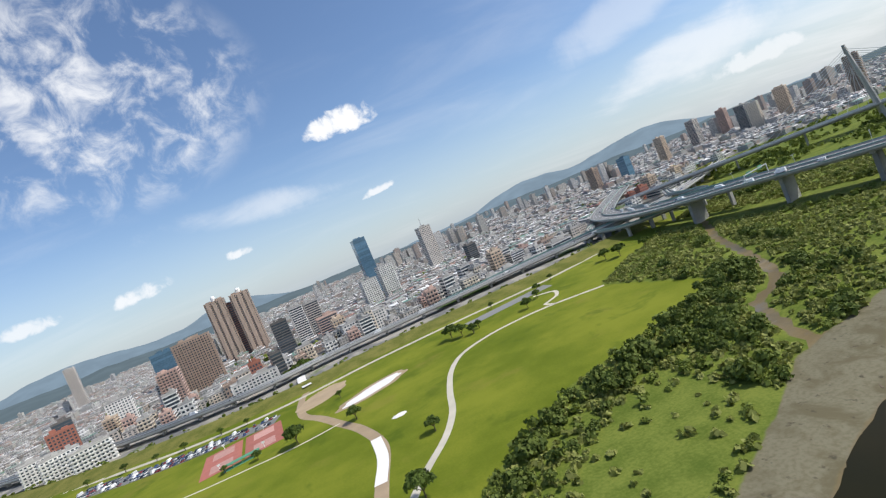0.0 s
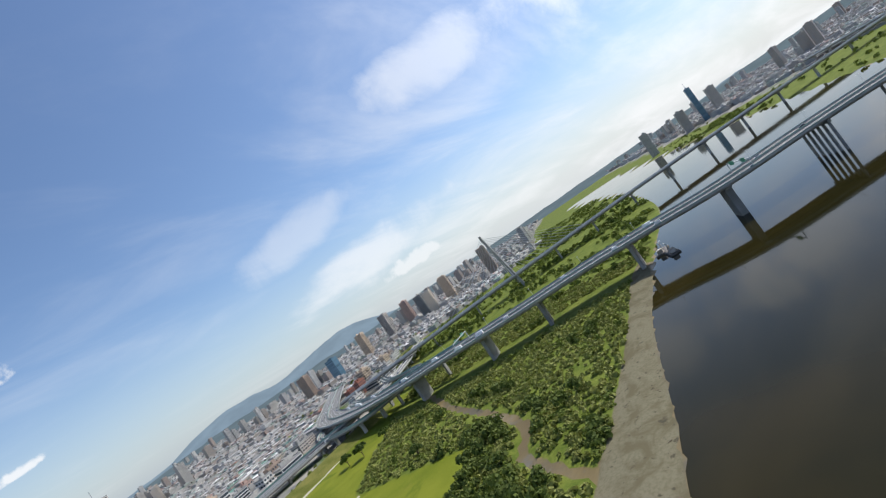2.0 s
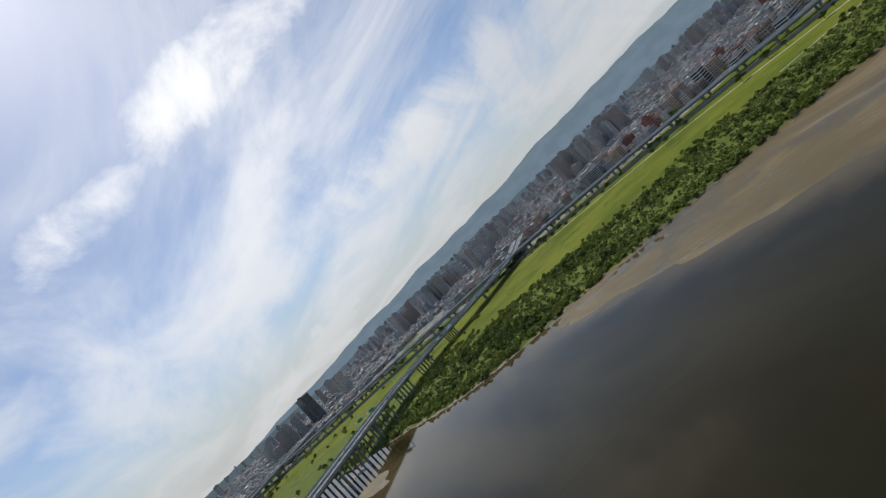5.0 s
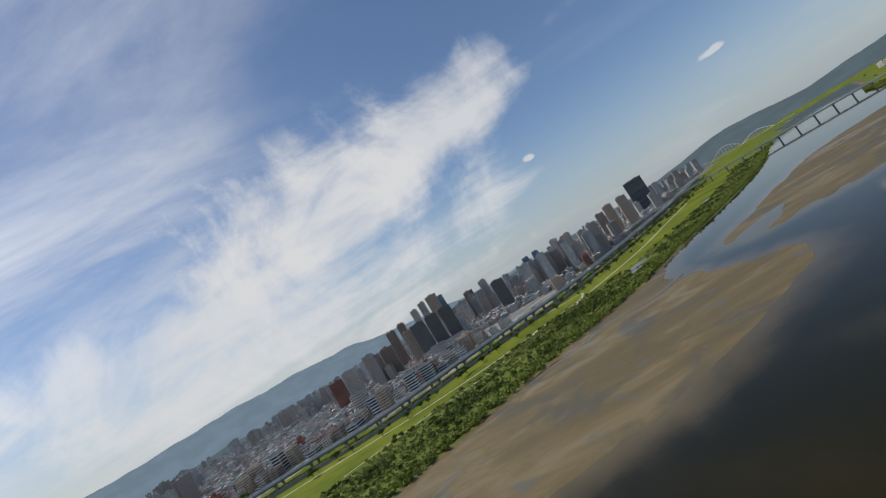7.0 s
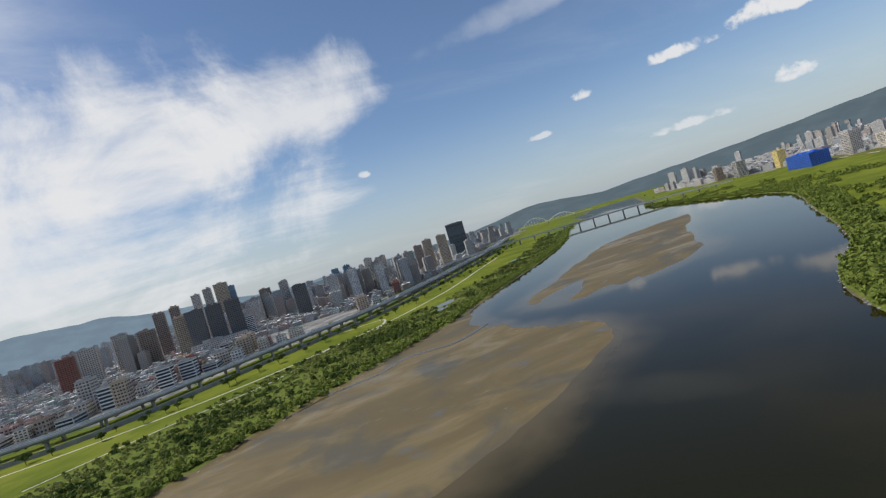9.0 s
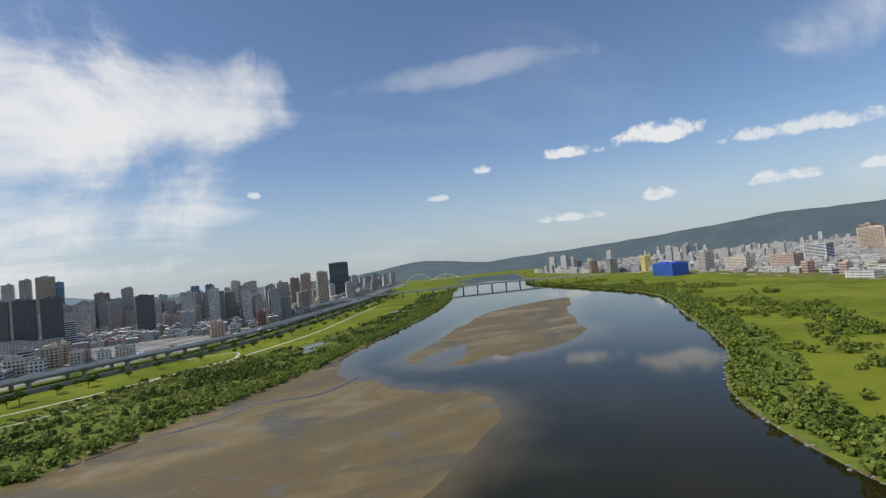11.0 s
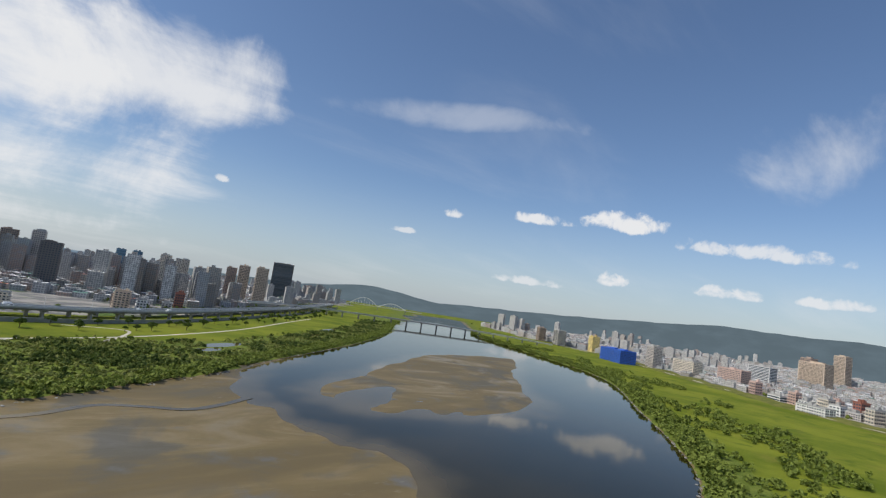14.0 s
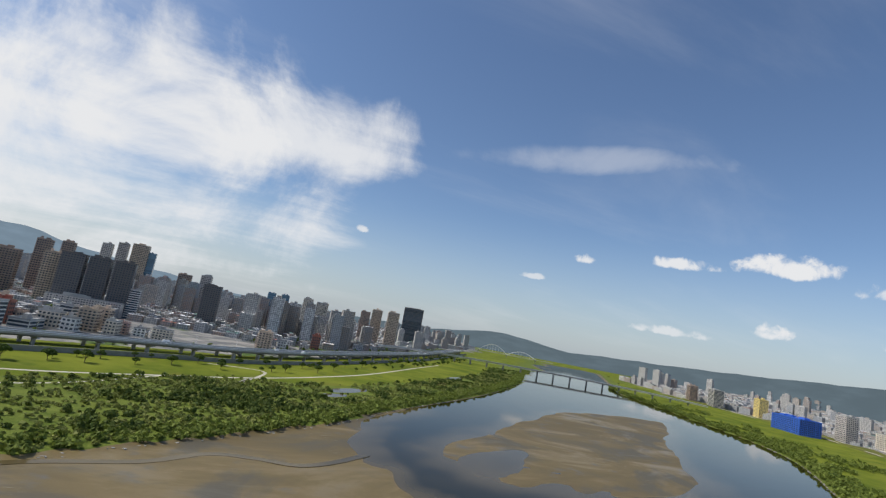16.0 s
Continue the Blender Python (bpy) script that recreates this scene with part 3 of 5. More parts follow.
def deck_bridge(name, line, half, label, rail=M_GRN_STEEL, girder=2.4, gap=1.2, lanes=3, side=M_CONC_D):
    """An elevated road of two carriageways, with girders, parapets, steel rails and lane lines."""
    top = empty(name, Matrix(), label, "bridge", kind="structure")
    for s in (-1, 1):
        a, b = sorted((s * gap / 2, s * half))
        mid, wide = (a + b) / 2, b - a
        sweep("girder", line, [(a, -0.5), (a, 0), (b, 0), (b, -0.5), (mid + wide * 0.3, -0.8), (mid + wide * 0.25, -girder), (mid - wide * 0.25, -girder), (mid - wide * 0.3, -0.8)], side, top)
        sweep("roadway", line, rect(a + 0.4, b - 0.4, 0.0, 0.05), M_ASPH, top)
        for e in (a, b):
            sweep("parapet", line, rect(e - 0.2, e + 0.2, -0.3, 0.95), M_CONC, top)
            sweep("guard_rail", line, rect(e - 0.06, e + 0.06, 0.96, 1.5), rail, top)
        for k in range(1, lanes):
            x = a + wide * k / lanes
            sweep("lane_line", line, rect(x - 0.12, x + 0.12, 0.05, 0.056), M_LINE, top)
    return top


def wall_pier(parent, x, y, top, turn, long=26.0, thick=4.0):
    bm = bmesh.new()
    box(bm, x, y, -4, thick, long * 0.62, top + 1.5, turn)
    box(bm, x, y, top - 3.4, thick * 0.9, long, 2.0, turn)
    box(bm, x, y, -4, thick * 1.6, long * 0.75, 2.3, turn)
    bmesh.ops.bevel(bm, geom=bm.edges[:], offset=0.25, segments=1, affect="EDGES")
    part("pier", bm, M_CONC_D, parent)


def column_pier(parent, x, y, top, turn, count=6, long=30.0):
    bm = bmesh.new()
    c, s = math.cos(turn), math.sin(turn)
    for k in range(count):
        o = (k / (count - 1) - 0.5) * long
        r = bmesh.ops.create_cone(bm, segments=10, radius1=0.95, radius2=0.95, depth=top + 3, cap_ends=True)["verts"]
        bmesh.ops.translate(bm, verts=r, vec=(x - s * o, y + c * o, (top + 3) / 2 - 4.5))
    box(bm, x, y, top - 3.6, 2.4, long + 3, 1.6, turn)
    part("pier", bm, M_CONC_D, parent)


def tee_pier(parent, x, y, top, turn, long=14.0, ground_z=-0.5):
    bm = bmesh.new()
    box(bm, x, y, ground_z, 2.2, 3.6, top - ground_z - 3.8, turn)
    box(bm, x, y, top - 4.0, 2.0, long * 0.5, 0.9, turn)
    box(bm, x, y, top - 3.2, 2.0, long, 0.9, turn)
    part("pier", bm, M_CONC, parent)


FREEWAY = smooth_line([(560, 1000, 11), (420, 800, 12), (320, 640, 14), (285, 520, 17), (279, 435, 20), (297, 364, 22.5), (323, 297, 23), (350, 248, 23.3), (370, 196, 23.3), (385, 134, 23.3),
                       (427, 78, 23.3), (473, 15, 22), (532, -55, 20), (594, -130, 17.5), (640, -225, 15), (655, -330, 14), (700, -460, 13), (860, -640, 12)], 8)
fw = deck_bridge("freeway_bridge", FREEWAY, 17.5, "wide grey concrete freeway bridge over the river", lanes=4)
ft, fr = side_of(FREEWAY)


def nearest(line, x, y):
    i = int(np.argmin(np.hypot(line[:, 0] - x, line[:, 1] - y)))
    t = line[min(i + 1, len(line) - 1)] - line[max(i - 1, 0)]
    return line[i], math.atan2(t[1], t[0])


for x, y, kind in ((272, 470, "t"), (285, 400, "w"), (312, 330, "w"), (335, 285, "w"), (368, 206, "w"), (385, 130, "w"), (428, 76, "c"), (462, 33, "c"), (500, -15, "c"), (520, -40, "c"),
                   (545, -70, "c"), (575, -105, "c"), (605, -150, "c"), (630, -200, "c"), (648, -260, "c"), (300, 560, "t"), (345, 690, "t"), (660, -350, "t"), (690, -430, "t"), (740, -510, "t")):
    p, turn = nearest(FREEWAY, x, y)
    if kind == "w":
        wall_pier(fw, p[0], p[1], p[2], turn, 28, 5.0 if y == 130 else 3.0)
    elif kind == "c":
        column_pier(fw, p[0], p[1], p[2], turn)
    else:
        tee_pier(fw, p[0], p[1], p[2], turn, 26)

RAMPS = [
    ("dike_expressway", [(-520, 690, 8), (-300, 560, 8), (-150, 512, 8), (-60, 527, 8), (60, 535, 8), (150, 541, 8), (240, 537, 9), (320, 540, 10), (420, 590, 11), (560, 700, 11)], 9, "grey elevated expressway along the river dike"),
    ("slip_road", [(60, 548, 7.5), (180, 556, 9), (262, 540, 12), (300, 500, 16), (308, 440, 20), (322, 372, 22.2)], 4.5, "curved concrete slip road up to the freeway"),
    ("slip_road", [(330, 640, 12), (275, 590, 11), (252, 530, 11), (262, 470, 12), (320, 452, 13), (362, 490, 13), (372, 560, 12), (430, 660, 11)], 4.5, "looping concrete slip road round the interchange"),
    ("slip_road", [(395, 420, 9), (360, 470, 10), (340, 540, 10), (360, 640, 10), (470, 760, 10)], 6, "concrete slip road beside the interchange"),
]
for name, pts, half, label in RAMPS:
    line = smooth_line(pts, 8)
    r = deck_bridge(name, line, half, label, rail=M_STEEL if name == "dike_expressway" else M_GRN_STEEL, girder=1.8, gap=0.6, lanes=2)
    for i in range(3, len(line) - 1, 5):
        t = line[i + 1] - line[i - 1]
        tee_pier(r, line[i][0], line[i][1], line[i][2] + 0.4, math.atan2(t[1], t[0]), half * 1.5)

VIADUCT = smooth_line([(1400, 120, 15), (1120, -110, 15), (905, -290, 15), (764, -400, 14), (640, -488, 13), (503, -540, 12), (400, -572, 11), (309, -583, 11), (242, -582, 11), (156, -634, 11),
                       (45, -706, 11), (-32, -750, 11), (-145, -860, 11), (-335, -1100, 11), (-490, -1310, 11), (-868, -1896, 11)], 14)
vd = deck_bridge("riverside_viaduct", VIADUCT, 10.5, "long grey elevated expressway above the south bank", rail=M_STEEL, girder=2.0)
for i in range(2, len(VIADUCT) - 1, 3):
    t = VIADUCT[i + 1] - VIADUCT[i - 1]
    tee_pier(vd, VIADUCT[i][0], VIADUCT[i][1], VIADUCT[i][2], math.atan2(t[1], t[0]), 17)
vt, vr = side_of(VIADUCT)
for off, h in ((-27.0, 8.0),):
    line = VIADUCT.copy()
    line[:, :2] -= vr * off * -1
    line[:, 2] = np.minimum(line[:, 2], h)
    low = deck_bridge("lower_expressway", line, 7.5, "lower grey expressway deck behind the viaduct", rail=M_STEEL, girder=1.4)
    for i in range(2, len(line) - 1, 3):
        t = line[i + 1] - line[i - 1]
        tee_pier(low, line[i][0], line[i][1], line[i][2] + 0.5, math.atan2(t[1], t[0]), 12)
wall_line = VIADUCT.copy()
wall_line[:, :2] += vr * 20.0
wall_line[:, 2] = 0
tagged(sweep("flood_wall", wall_line, rect(-0.4, 0.4, -1, 4.2), M_CONC_D), "dark weathered concrete flood wall below the viaduct", "wall", kind="structure")


def cable_bridge():
    line = smooth_line([(380, 700, 14), (450, 635, 16), (608, 487, 20), (760, 340, 22), (930, 170, 21), (1100, 0, 18), (1300, -180, 14)], 10)
    top = deck_bridge("cable_stayed_bridge", line, 14, "cable-stayed road bridge with an inclined white pylon", rail=M_STEEL, gap=3.0)
    i = int(np.argmin(np.hypot(line[:, 0] - 608, line[:, 1] - 487)))
    t, r = side_of(line)
    base, along, across = line[i], t[i], r[i]
    head = np.array([*(base[:2] - along * 14), 96.0])
    for s in (-1, 1):
        foot = np.array([*(base[:2] + across * s * 12), -1.0])
        tip = head + np.array([*(across * s * 2.4), 0])
        d = Vector(tip - foot)
        bm = bmesh.new()
        box(bm, 0, 0, 0, 3.8, 3.4, d.length, taper=0.62)
        bm.transform(Matrix.Translation(foot) @ d.to_track_quat("Z", "Y").to_matrix().to_4x4())
        part("pylon_leg", bm, M_CONC, top)
    bm = bmesh.new()
    box(bm, head[0], head[1], 86, 2.6, 6.0, 10.5, math.atan2(along[1], along[0]))
    part("pylon_head", bm, M_CONC, top)
    for s in (-1, 1):
        for k in range(1, 14):
            j = i + s * k
            if not 0 <= j < len(line):
                continue
            a, b = Vector((line[j][0], line[j][1], line[j][2] + 1)), Vector((head[0], head[1], 94 - (14 - k) * 2.4))
            d = b - a
            bm = bmesh.new()
            box(bm, 0, 0, 0, 0.42, 0.42, d.length)
            bm.transform(Matrix.Translation(a) @ d.to_track_quat("Z", "Y").to_matrix().to_4x4())
            part("stay_cable", bm, M_STEEL, top)
    for j in range(2, len(line) - 2, 7):
        if abs(j - i) > 2:
            tee_pier(top, line[j][0], line[j][1], line[j][2], math.atan2(t[j][1], t[j][0]), 22, -3)


cable_bridge()

FAR_ROAD = smooth_line([(-340, -1290, 11), (-430, -1345, 13), (-540, -1356, 14.5), (-643, -1334, 14.5), (-770, -1292, 14.5), (-900, -1225, 14), (-1020, -1150, 12), (-1140, -1065, 7)], 20)
fb = deck_bridge("far_road_bridge", FAR_ROAD, 8, "pale concrete girder bridge across the river bend", rail=M_STEEL, side=M_PALE)
for i in range(2, len(FAR_ROAD) - 2, 2):
    t = FAR_ROAD[i + 1] - FAR_ROAD[i - 1]
    wall_pier(fb, FAR_ROAD[i][0], FAR_ROAD[i][1], FAR_ROAD[i][2], math.atan2(t[1], t[0]), 13, 3.0)


def arch_bridge():
    top = empty("arch_bridge", Matrix(), "white steel arch bridge far down the river", "bridge", kind="structure")
    a, b = Vector((-1470, -2290, 16)), Vector((-1230, -2440, 16))
    n = 2
    for k in range(n):
        p, q = a.lerp(b, k / n), a.lerp(b, (k + 1) / n)
        high = 36 if k == 1 else 24
        line = np.array([[*p.lerp(q, i / 20).xy, 14 + high * math.sin(math.pi * i / 20)] for i in range(21)])
        sweep("arch", line, rect(-1.6, 1.6, -1.3, 1.3), M_WHITE, top)
        for i in range(2, 19, 2):
            bm = bmesh.new()
            box(bm, line[i][0], line[i][1], 14, 0.7, 0.7, max(0.5, line[i][2] - 14))
            part("hanger", bm, M_WHITE, top)
    sweep("deck", np.array([[*a.lerp(b, i / 10).xy, 14] for i in range(-3, 14)]), rect(-9, 9, -2, 0), M_CONC, top)
    for k in range(n + 1):
        p = a.lerp(b, k / n)
        wall_pier(top, p.x, p.y, 14, math.atan2(b.y - a.y, b.x - a.x), 16, 4)


arch_bridge()

# ---------------------------------------------------------------- park
ribbon("path_meadow", [(-22, 160), (-10, 189), (4, 215), (12, 240), (16, 268), (24, 305), (38, 333), (64, 349), (92, 353), (116, 350), (150, 338)], 3.6, M_PATH, "pale concrete cycle path round the meadow")
ribbon("path_loop", [(116, 350), (112, 362), (126, 372), (132, 392), (118, 405)], 3.2, M_PATH, "pale path looping towards the car park")
ribbon("path_wide", [(-28, 170), (-26, 200), (-24, 238), (-34, 275), (-48, 305), (-62, 335), (-78, 365), (-84, 410), (-82, 446)], 6.0, M_DIRT, "wide sandy park road", 0.05)
ribbon("path_patch", [(-26.5, 200), (-24.5, 225), (-27, 252)], 5.4, M_PALE, "freshly laid white concrete stretch of road", 0.09)
ribbon("path_thin", [(-48, 305), (-70, 300), (-100, 300), (-150, 305), (-230, 330)], 1.6, M_PATH, "thin pale footpath across the grass")
ribbon("dike_road", [(-700, 760), (-420, 545), (-300, 478), (-190, 432), (-110, 420), (-20, 438), (60, 446), (150, 450), (250, 480), (300, 520)], 6.5, M_PATH, "concrete service road at the dike foot")
ribbon("car_park", [(-270, 436), (-210, 410), (-160, 396), (-100, 388)], 20, M_ASPH, "grey asphalt car park strip", 0.05, category="car park")
ribbon("car_park_small", [(60, 412), (110, 420), (140, 424)], 18, M_ASPH, "small asphalt car park by the meadow", 0.05, category="car park")
ribbon("dike_ramp", [(-82, 446), (-90, 475), (-95, 505)], 8, M_PALE, "pale concrete ramp over the dike", 3.2)
for pts, wd, z in (([(640, -430), (503, -480), (400, -512), (309, -525), (242, -526), (167, -535), (88, -560), (20, -600), (-43, -640), (-110, -700), (-200, -800), (-330, -980), (-440, -1130)], 3.4, 0.06),
                   ([(-44, -639), (-30, -600), (-60, -690), (-8, -700)], 3.0, 0.08), ([(240, -440), (170, -480), (80, -520), (20, -600)], 2.4, 0.07)):
    ribbon("path_south", pts, wd, M_PATH, "pale path along the south bank lawn", z)
ribbon("dike_road_west", [(-1370, -1420), (-1222, -990), (-1084, -750), (-866, -435), (-776, -290), (-716, 0)], 6, M_PATH, "pale dike road above the meadow", 2.0)


def disc(name, x, y, rx, ry, turn, material, label, z=0.05, category="ground"):
    bm = bmesh.new()
    r = bmesh.ops.create_circle(bm, segments=48, radius=1, cap_ends=True)["verts"]
    for v in r:
        k = 1 + 0.06 * math.sin(v.co.x * 5 + v.co.y * 7)
        v.co = (v.co.x * rx * k, v.co.y * ry * k, 0)
    g = bmesh.ops.extrude_face_region(bm, geom=bm.faces[:])["geom"]
    bmesh.ops.translate(bm, verts=[v for v in g if isinstance(v, bmesh.types.BMVert)], vec=(0, 0, 0.12))
    me = bpy.data.meshes.new(name)
    bm.to_mesh(me)
    bm.free()
    me.materials.append(material)
    ob = new(name, me)
    ob.matrix_world = pose(x, y, z - 0.1, 0, 0, turn)
    return tagged(ob, label, category, kind="structure")


disc("skating_pad", -26, 347, 24, 8.5, 32, M_PALE, "pale oval concrete skating pad on the grass", 0.08)
disc("skating_pad_rim", -26, 347, 29, 13, 32, M_DIRT, "bare trodden earth round the pad", 0.04)
disc("round_pad", -13, 270, 4.2, 3.2, 10, M_PALE, "small round white concrete pad", 0.08)
disc("bare_patch", -66, 395, 26, 16, 60, M_DIRT, "bare brown earth beside the ramp", 0.05)


def court():
    top = empty("basketball_court", pose(-116, 349, 0.05, 0, 0, 12), "worn red and green outdoor ball court", "court", kind="structure")
    for x, m in ((-13.5, M_RED), (13.5, M_RED)):
        bm = bmesh.new()
        box(bm, x, 0, 0, 25, 52, 0.1)
        part("surface", bm, M_RED, top)
        for s in (-1, 1):
            bm = bmesh.new()
            box(bm, x, s * 14, 0.1, 14, 16, 0.02)
            part("court_marking", bm, plain("court_pink", (0.45, 0.25, 0.21), 0.9), top)
            bm = bmesh.new()
            box(bm, x, s * 24, 0.1, 0.3, 0.3, 3.2)
            box(bm, x, s * 23.2, 2.8, 1.8, 0.1, 1.1)
            part("hoop_post", bm, M_WHITE, top)
    bm = bmesh.new()
    box(bm, 0, -31, 0, 22, 5, 0.3)
    box(bm, 0, -31, 2.6, 22, 5, 0.35)
    for x in (-10, -5, 0, 5, 10):
        box(bm, x, -33, 0.3, 0.3, 0.3, 2.4)
    part("shelter", bm, M_GREENCOURT, top, "green-roofed court shelter")


court()

# ---------------------------------------------------------------- buildings
def building(name, x, y, w, d, h, turn, wall, style, label, glass=None, storey=3.3, crown=""):
    """A house with storeys: wall, parapet roof with plant rooms, window rows, and balconies or bands by style."""
    rng = random.Random(int(abs(x) * 7 + abs(y) * 13 + h))
    if len(label.split()) < 4:
        label += " in the dense city"
    top = empty(name, pose(x, y, 0.0, 0, 0, turn), label, "building")
    m = WALLS[wall]
    bm = bmesh.new()
    box(bm, 0, 0, -1.0, w, d, h + 1.0)
    if style == "slab" and w > 30:
        for k in range(3):
            box(bm, (k - 1) * w / 3.2, 0, -1.0, w / 5, d + 3.0, h + 0.2)
    bmesh.ops.bevel(bm, geom=bm.edges[:], offset=0.12, segments=1, affect="EDGES")
    part("wall", bm, m, top)
    b = Boxes()
    for sx, sy, px, py in ((w + 0.5, 0.5, 0, d / 2), (w + 0.5, 0.5, 0, -d / 2), (0.5, d + 0.5, w / 2, 0), (0.5, d + 0.5, -w / 2, 0)):
        b.add(px, py, h - 0.4, sx, sy, 1.5)
    b.add(0, 0, h + 0.01, w - 0.6, d - 0.6, 0.12)
    for k in range(rng.randint(2, 4)):
        b.add(rng.uniform(-0.3, 0.3) * w, rng.uniform(-0.3, 0.3) * d, h + 0.12, rng.uniform(0.12, 0.3) * w, rng.uniform(0.15, 0.35) * d, rng.uniform(2.0, 5.0))
    b.done("roof", M_CONC if wall in ("white", "beige", "grey") else m, top)
    rows = max(2, int(h / storey))
    win, bal = Boxes(), Boxes()
    g = glass or M_GLASS
    for ax, span, depth in ((0, w, d), (1, d, w)):
        cols = max(2, int(span / 3.6))
        for s in (-1, 1):
            for r in range(rows):
                z = 1.0 + r * (h - 1.6) / rows
                hh = (h - 1.6) / rows
                if style in ("band", "curtain"):
                    wide, k = span * 0.94, 0.62 if style == "band" else 0.86
                    if ax == 0:
                        win.add(0, s * depth / 2, z + hh * 0.15, wide, 0.16, hh * k)
                    else:
                        win.add(s * depth / 2, 0, z + hh * 0.15, 0.16, wide, hh * k)
                    continue
                for c in range(cols):
                    u = (c + 0.5) / cols * span * 0.94 - span * 0.47
                    ww = span / cols * (0.55 if style != "slab" else 0.7)
                    if ax == 0:
                        win.add(u, s * depth / 2, z + hh * 0.28, ww, 0.16, hh * 0.5)
                    else:
                        win.add(s * depth / 2, u, z + hh * 0.28, 0.16, ww, hh * 0.5)
                    if style == "balcony" and c % 2 == 0:
                        if ax == 0:
                            bal.add(u, s * (depth / 2 + 0.6), z, span / cols * 1.5, 1.2, 1.1)
                        else:
                            bal.add(s * (depth / 2 + 0.6), u, z, 1.2, span / cols * 1.5, 1.1)
                if style in ("slab", "frame"):
                    if ax == 0:
                        bal.add(0, s * (depth / 2 + 0.25), z - 0.3, span + 0.8, 0.5, 0.55)
                    else:
                        bal.add(s * (depth / 2 + 0.25), 0, z - 0.3, 0.5, span + 0.8, 0.55)
            if style == "frame":
                for c in range(0, cols + 1, 2):
                    u = c / cols * span - span / 2
                    if ax == 0:
                        bal.add(u, s * (depth / 2 + 0.25), 0, 0.7, 0.6, h)
                    else:
                        bal.add(s * (depth / 2 + 0.25), u, 0, 0.6, 0.7, h)
    tagged(win.done("glazing", g, top), kind="stuff")
    if bal.v:
        tagged(bal.done("balcony_tier" if style == "balcony" else "facade_frame", m, top), kind="stuff")
    if crown == "dome":
        bm = bmesh.new()
        for k in (-1, 1):
            r = bmesh.ops.create_cone(bm, segments=12, radius1=4.2, radius2=4.2, depth=5, cap_ends=True)["verts"]
            bmesh.ops.translate(bm, verts=r, vec=(0 if k < 0 else 0.1, 0, h + 4))
        r = bmesh.ops.create_uvsphere(bm, u_segments=12, v_segments=8, radius=4.4)["verts"]
        bmesh.ops.translate(bm, verts=r, vec=(0, 0, h + 6.5))
        part("roof_dome", bm, M_WHITE, top, "white domed roof turret")
    if crown == "fins":
        bm = bmesh.new()
        for k in range(9):
            box(bm, (k / 8 - 0.5) * w * 0.9, 0, h + 1, 0.8, d * 0.92, 5)
        part("roof_fins", bm, M_WHITE, top, "pale roof screen")
    if crown == "mast":
        bm = bmesh.new()
        box(bm, 0, 0, h, 2, 2, 22, taper=0.2)
        part("mast", bm, M_STEEL, top)
    return top


SITES = []


def site(x, y, w, d, h, turn, wall, style, label, crown):
    """One landmark building on its plot."""
    SITES.append((x, y))
    building("tower" if h > 60 else "apartment_block", x, y, w, d, h, turn, wall, style, label, crown=crown,
             glass=M_BLUEGLASS if wall == "glass" else None, storey=3.4 if h < 90 else 3.9)


site(-272, 985, 34, 34, 118, 10, "brown", "slab", "reddish brown residential twin tower with a domed turret", "dome")
site(-229, 993, 34, 34, 116, 10, "brown", "slab", "reddish brown residential twin tower with a domed turret", "dome")
site(-250, 992, 22, 20, 104, 10, "maroon", "band", "dark recessed core between two brown towers", "")
site(-258, 757, 50, 20, 74, 14, "brown", "balcony", "wide brown apartment slab with stacked balconies", "")
site(-267, 669, 24, 20, 50, 12, "pink", "balcony", "pinkish mid-rise apartment block", "")
site(-285, 690, 16, 18, 40, 12, "white", "balcony", "white mid-rise apartment block", "")
site(-145, 545, 46, 18, 17, 18, "white", "frame", "low white framed office building beside the dike", "")
site(-120, 556, 12, 14, 30, 18, "dark", "band", "narrow black glazed building beside trees", "")
site(-25, 610, 54, 22, 22, 14, "white", "grid", "long white six-storey block behind the expressway", "")
site(-18, 606, 9, 23, 27, 14, "beige", "grid", "beige stair tower of a white block", "")
site(-136, 727, 22, 20, 50, 12, "dark", "band", "dark striped office block", "")
site(-115, 771, 20, 18, 58, 12, "white", "band", "white office block with dark window bands", "")
site(-95, 794, 22, 18, 56, 12, "grey", "band", "grey office block with dark window bands", "")
site(-71, 696, 28, 18, 34, 12, "pink", "band", "pink and white banded apartment block", "")
site(34, 949, 28, 20, 60, 16, "white", "balcony", "white apartment tower", "")
site(-3, 900, 28, 20, 48, 16, "white", "balcony", "white apartment block with balconies", "")
site(10, 1050, 26, 26, 126, 12, "glass", "curtain", "slim blue glass office tower", "")
site(155, 1139, 28, 26, 100, 14, "grey", "grid", "grey gridded office tower under completion", "mast")
site(185, 881, 18, 16, 36, 16, "dark", "band", "small dark office block", "")
site(-360, 601, 26, 22, 40, 30, "red", "grid", "brick-red residential block", "")
site(-384, 650, 20, 20, 46, 30, "dark", "curtain", "dark glazed block beside a brick building", "")
site(-340, 552, 34, 16, 24, 34, "white", "balcony", "white walk-up apartment row near the dike", "")
site(-300, 530, 34, 16, 22, 30, "white", "balcony", "white walk-up apartment row near the dike", "")
site(-380, 585, 34, 16, 24, 34, "white", "balcony", "white walk-up apartment row near the dike", "")
site(-354, 718, 30, 20, 40, 20, "white", "grid", "white stepped office block", "")
site(-405, 1023, 38, 22, 70, 15, "glass", "curtain", "teal glass office block", "")
site(-813, 1493, 24, 22, 120, 20, "grey", "balcony", "tall grey residential tower far off", "")
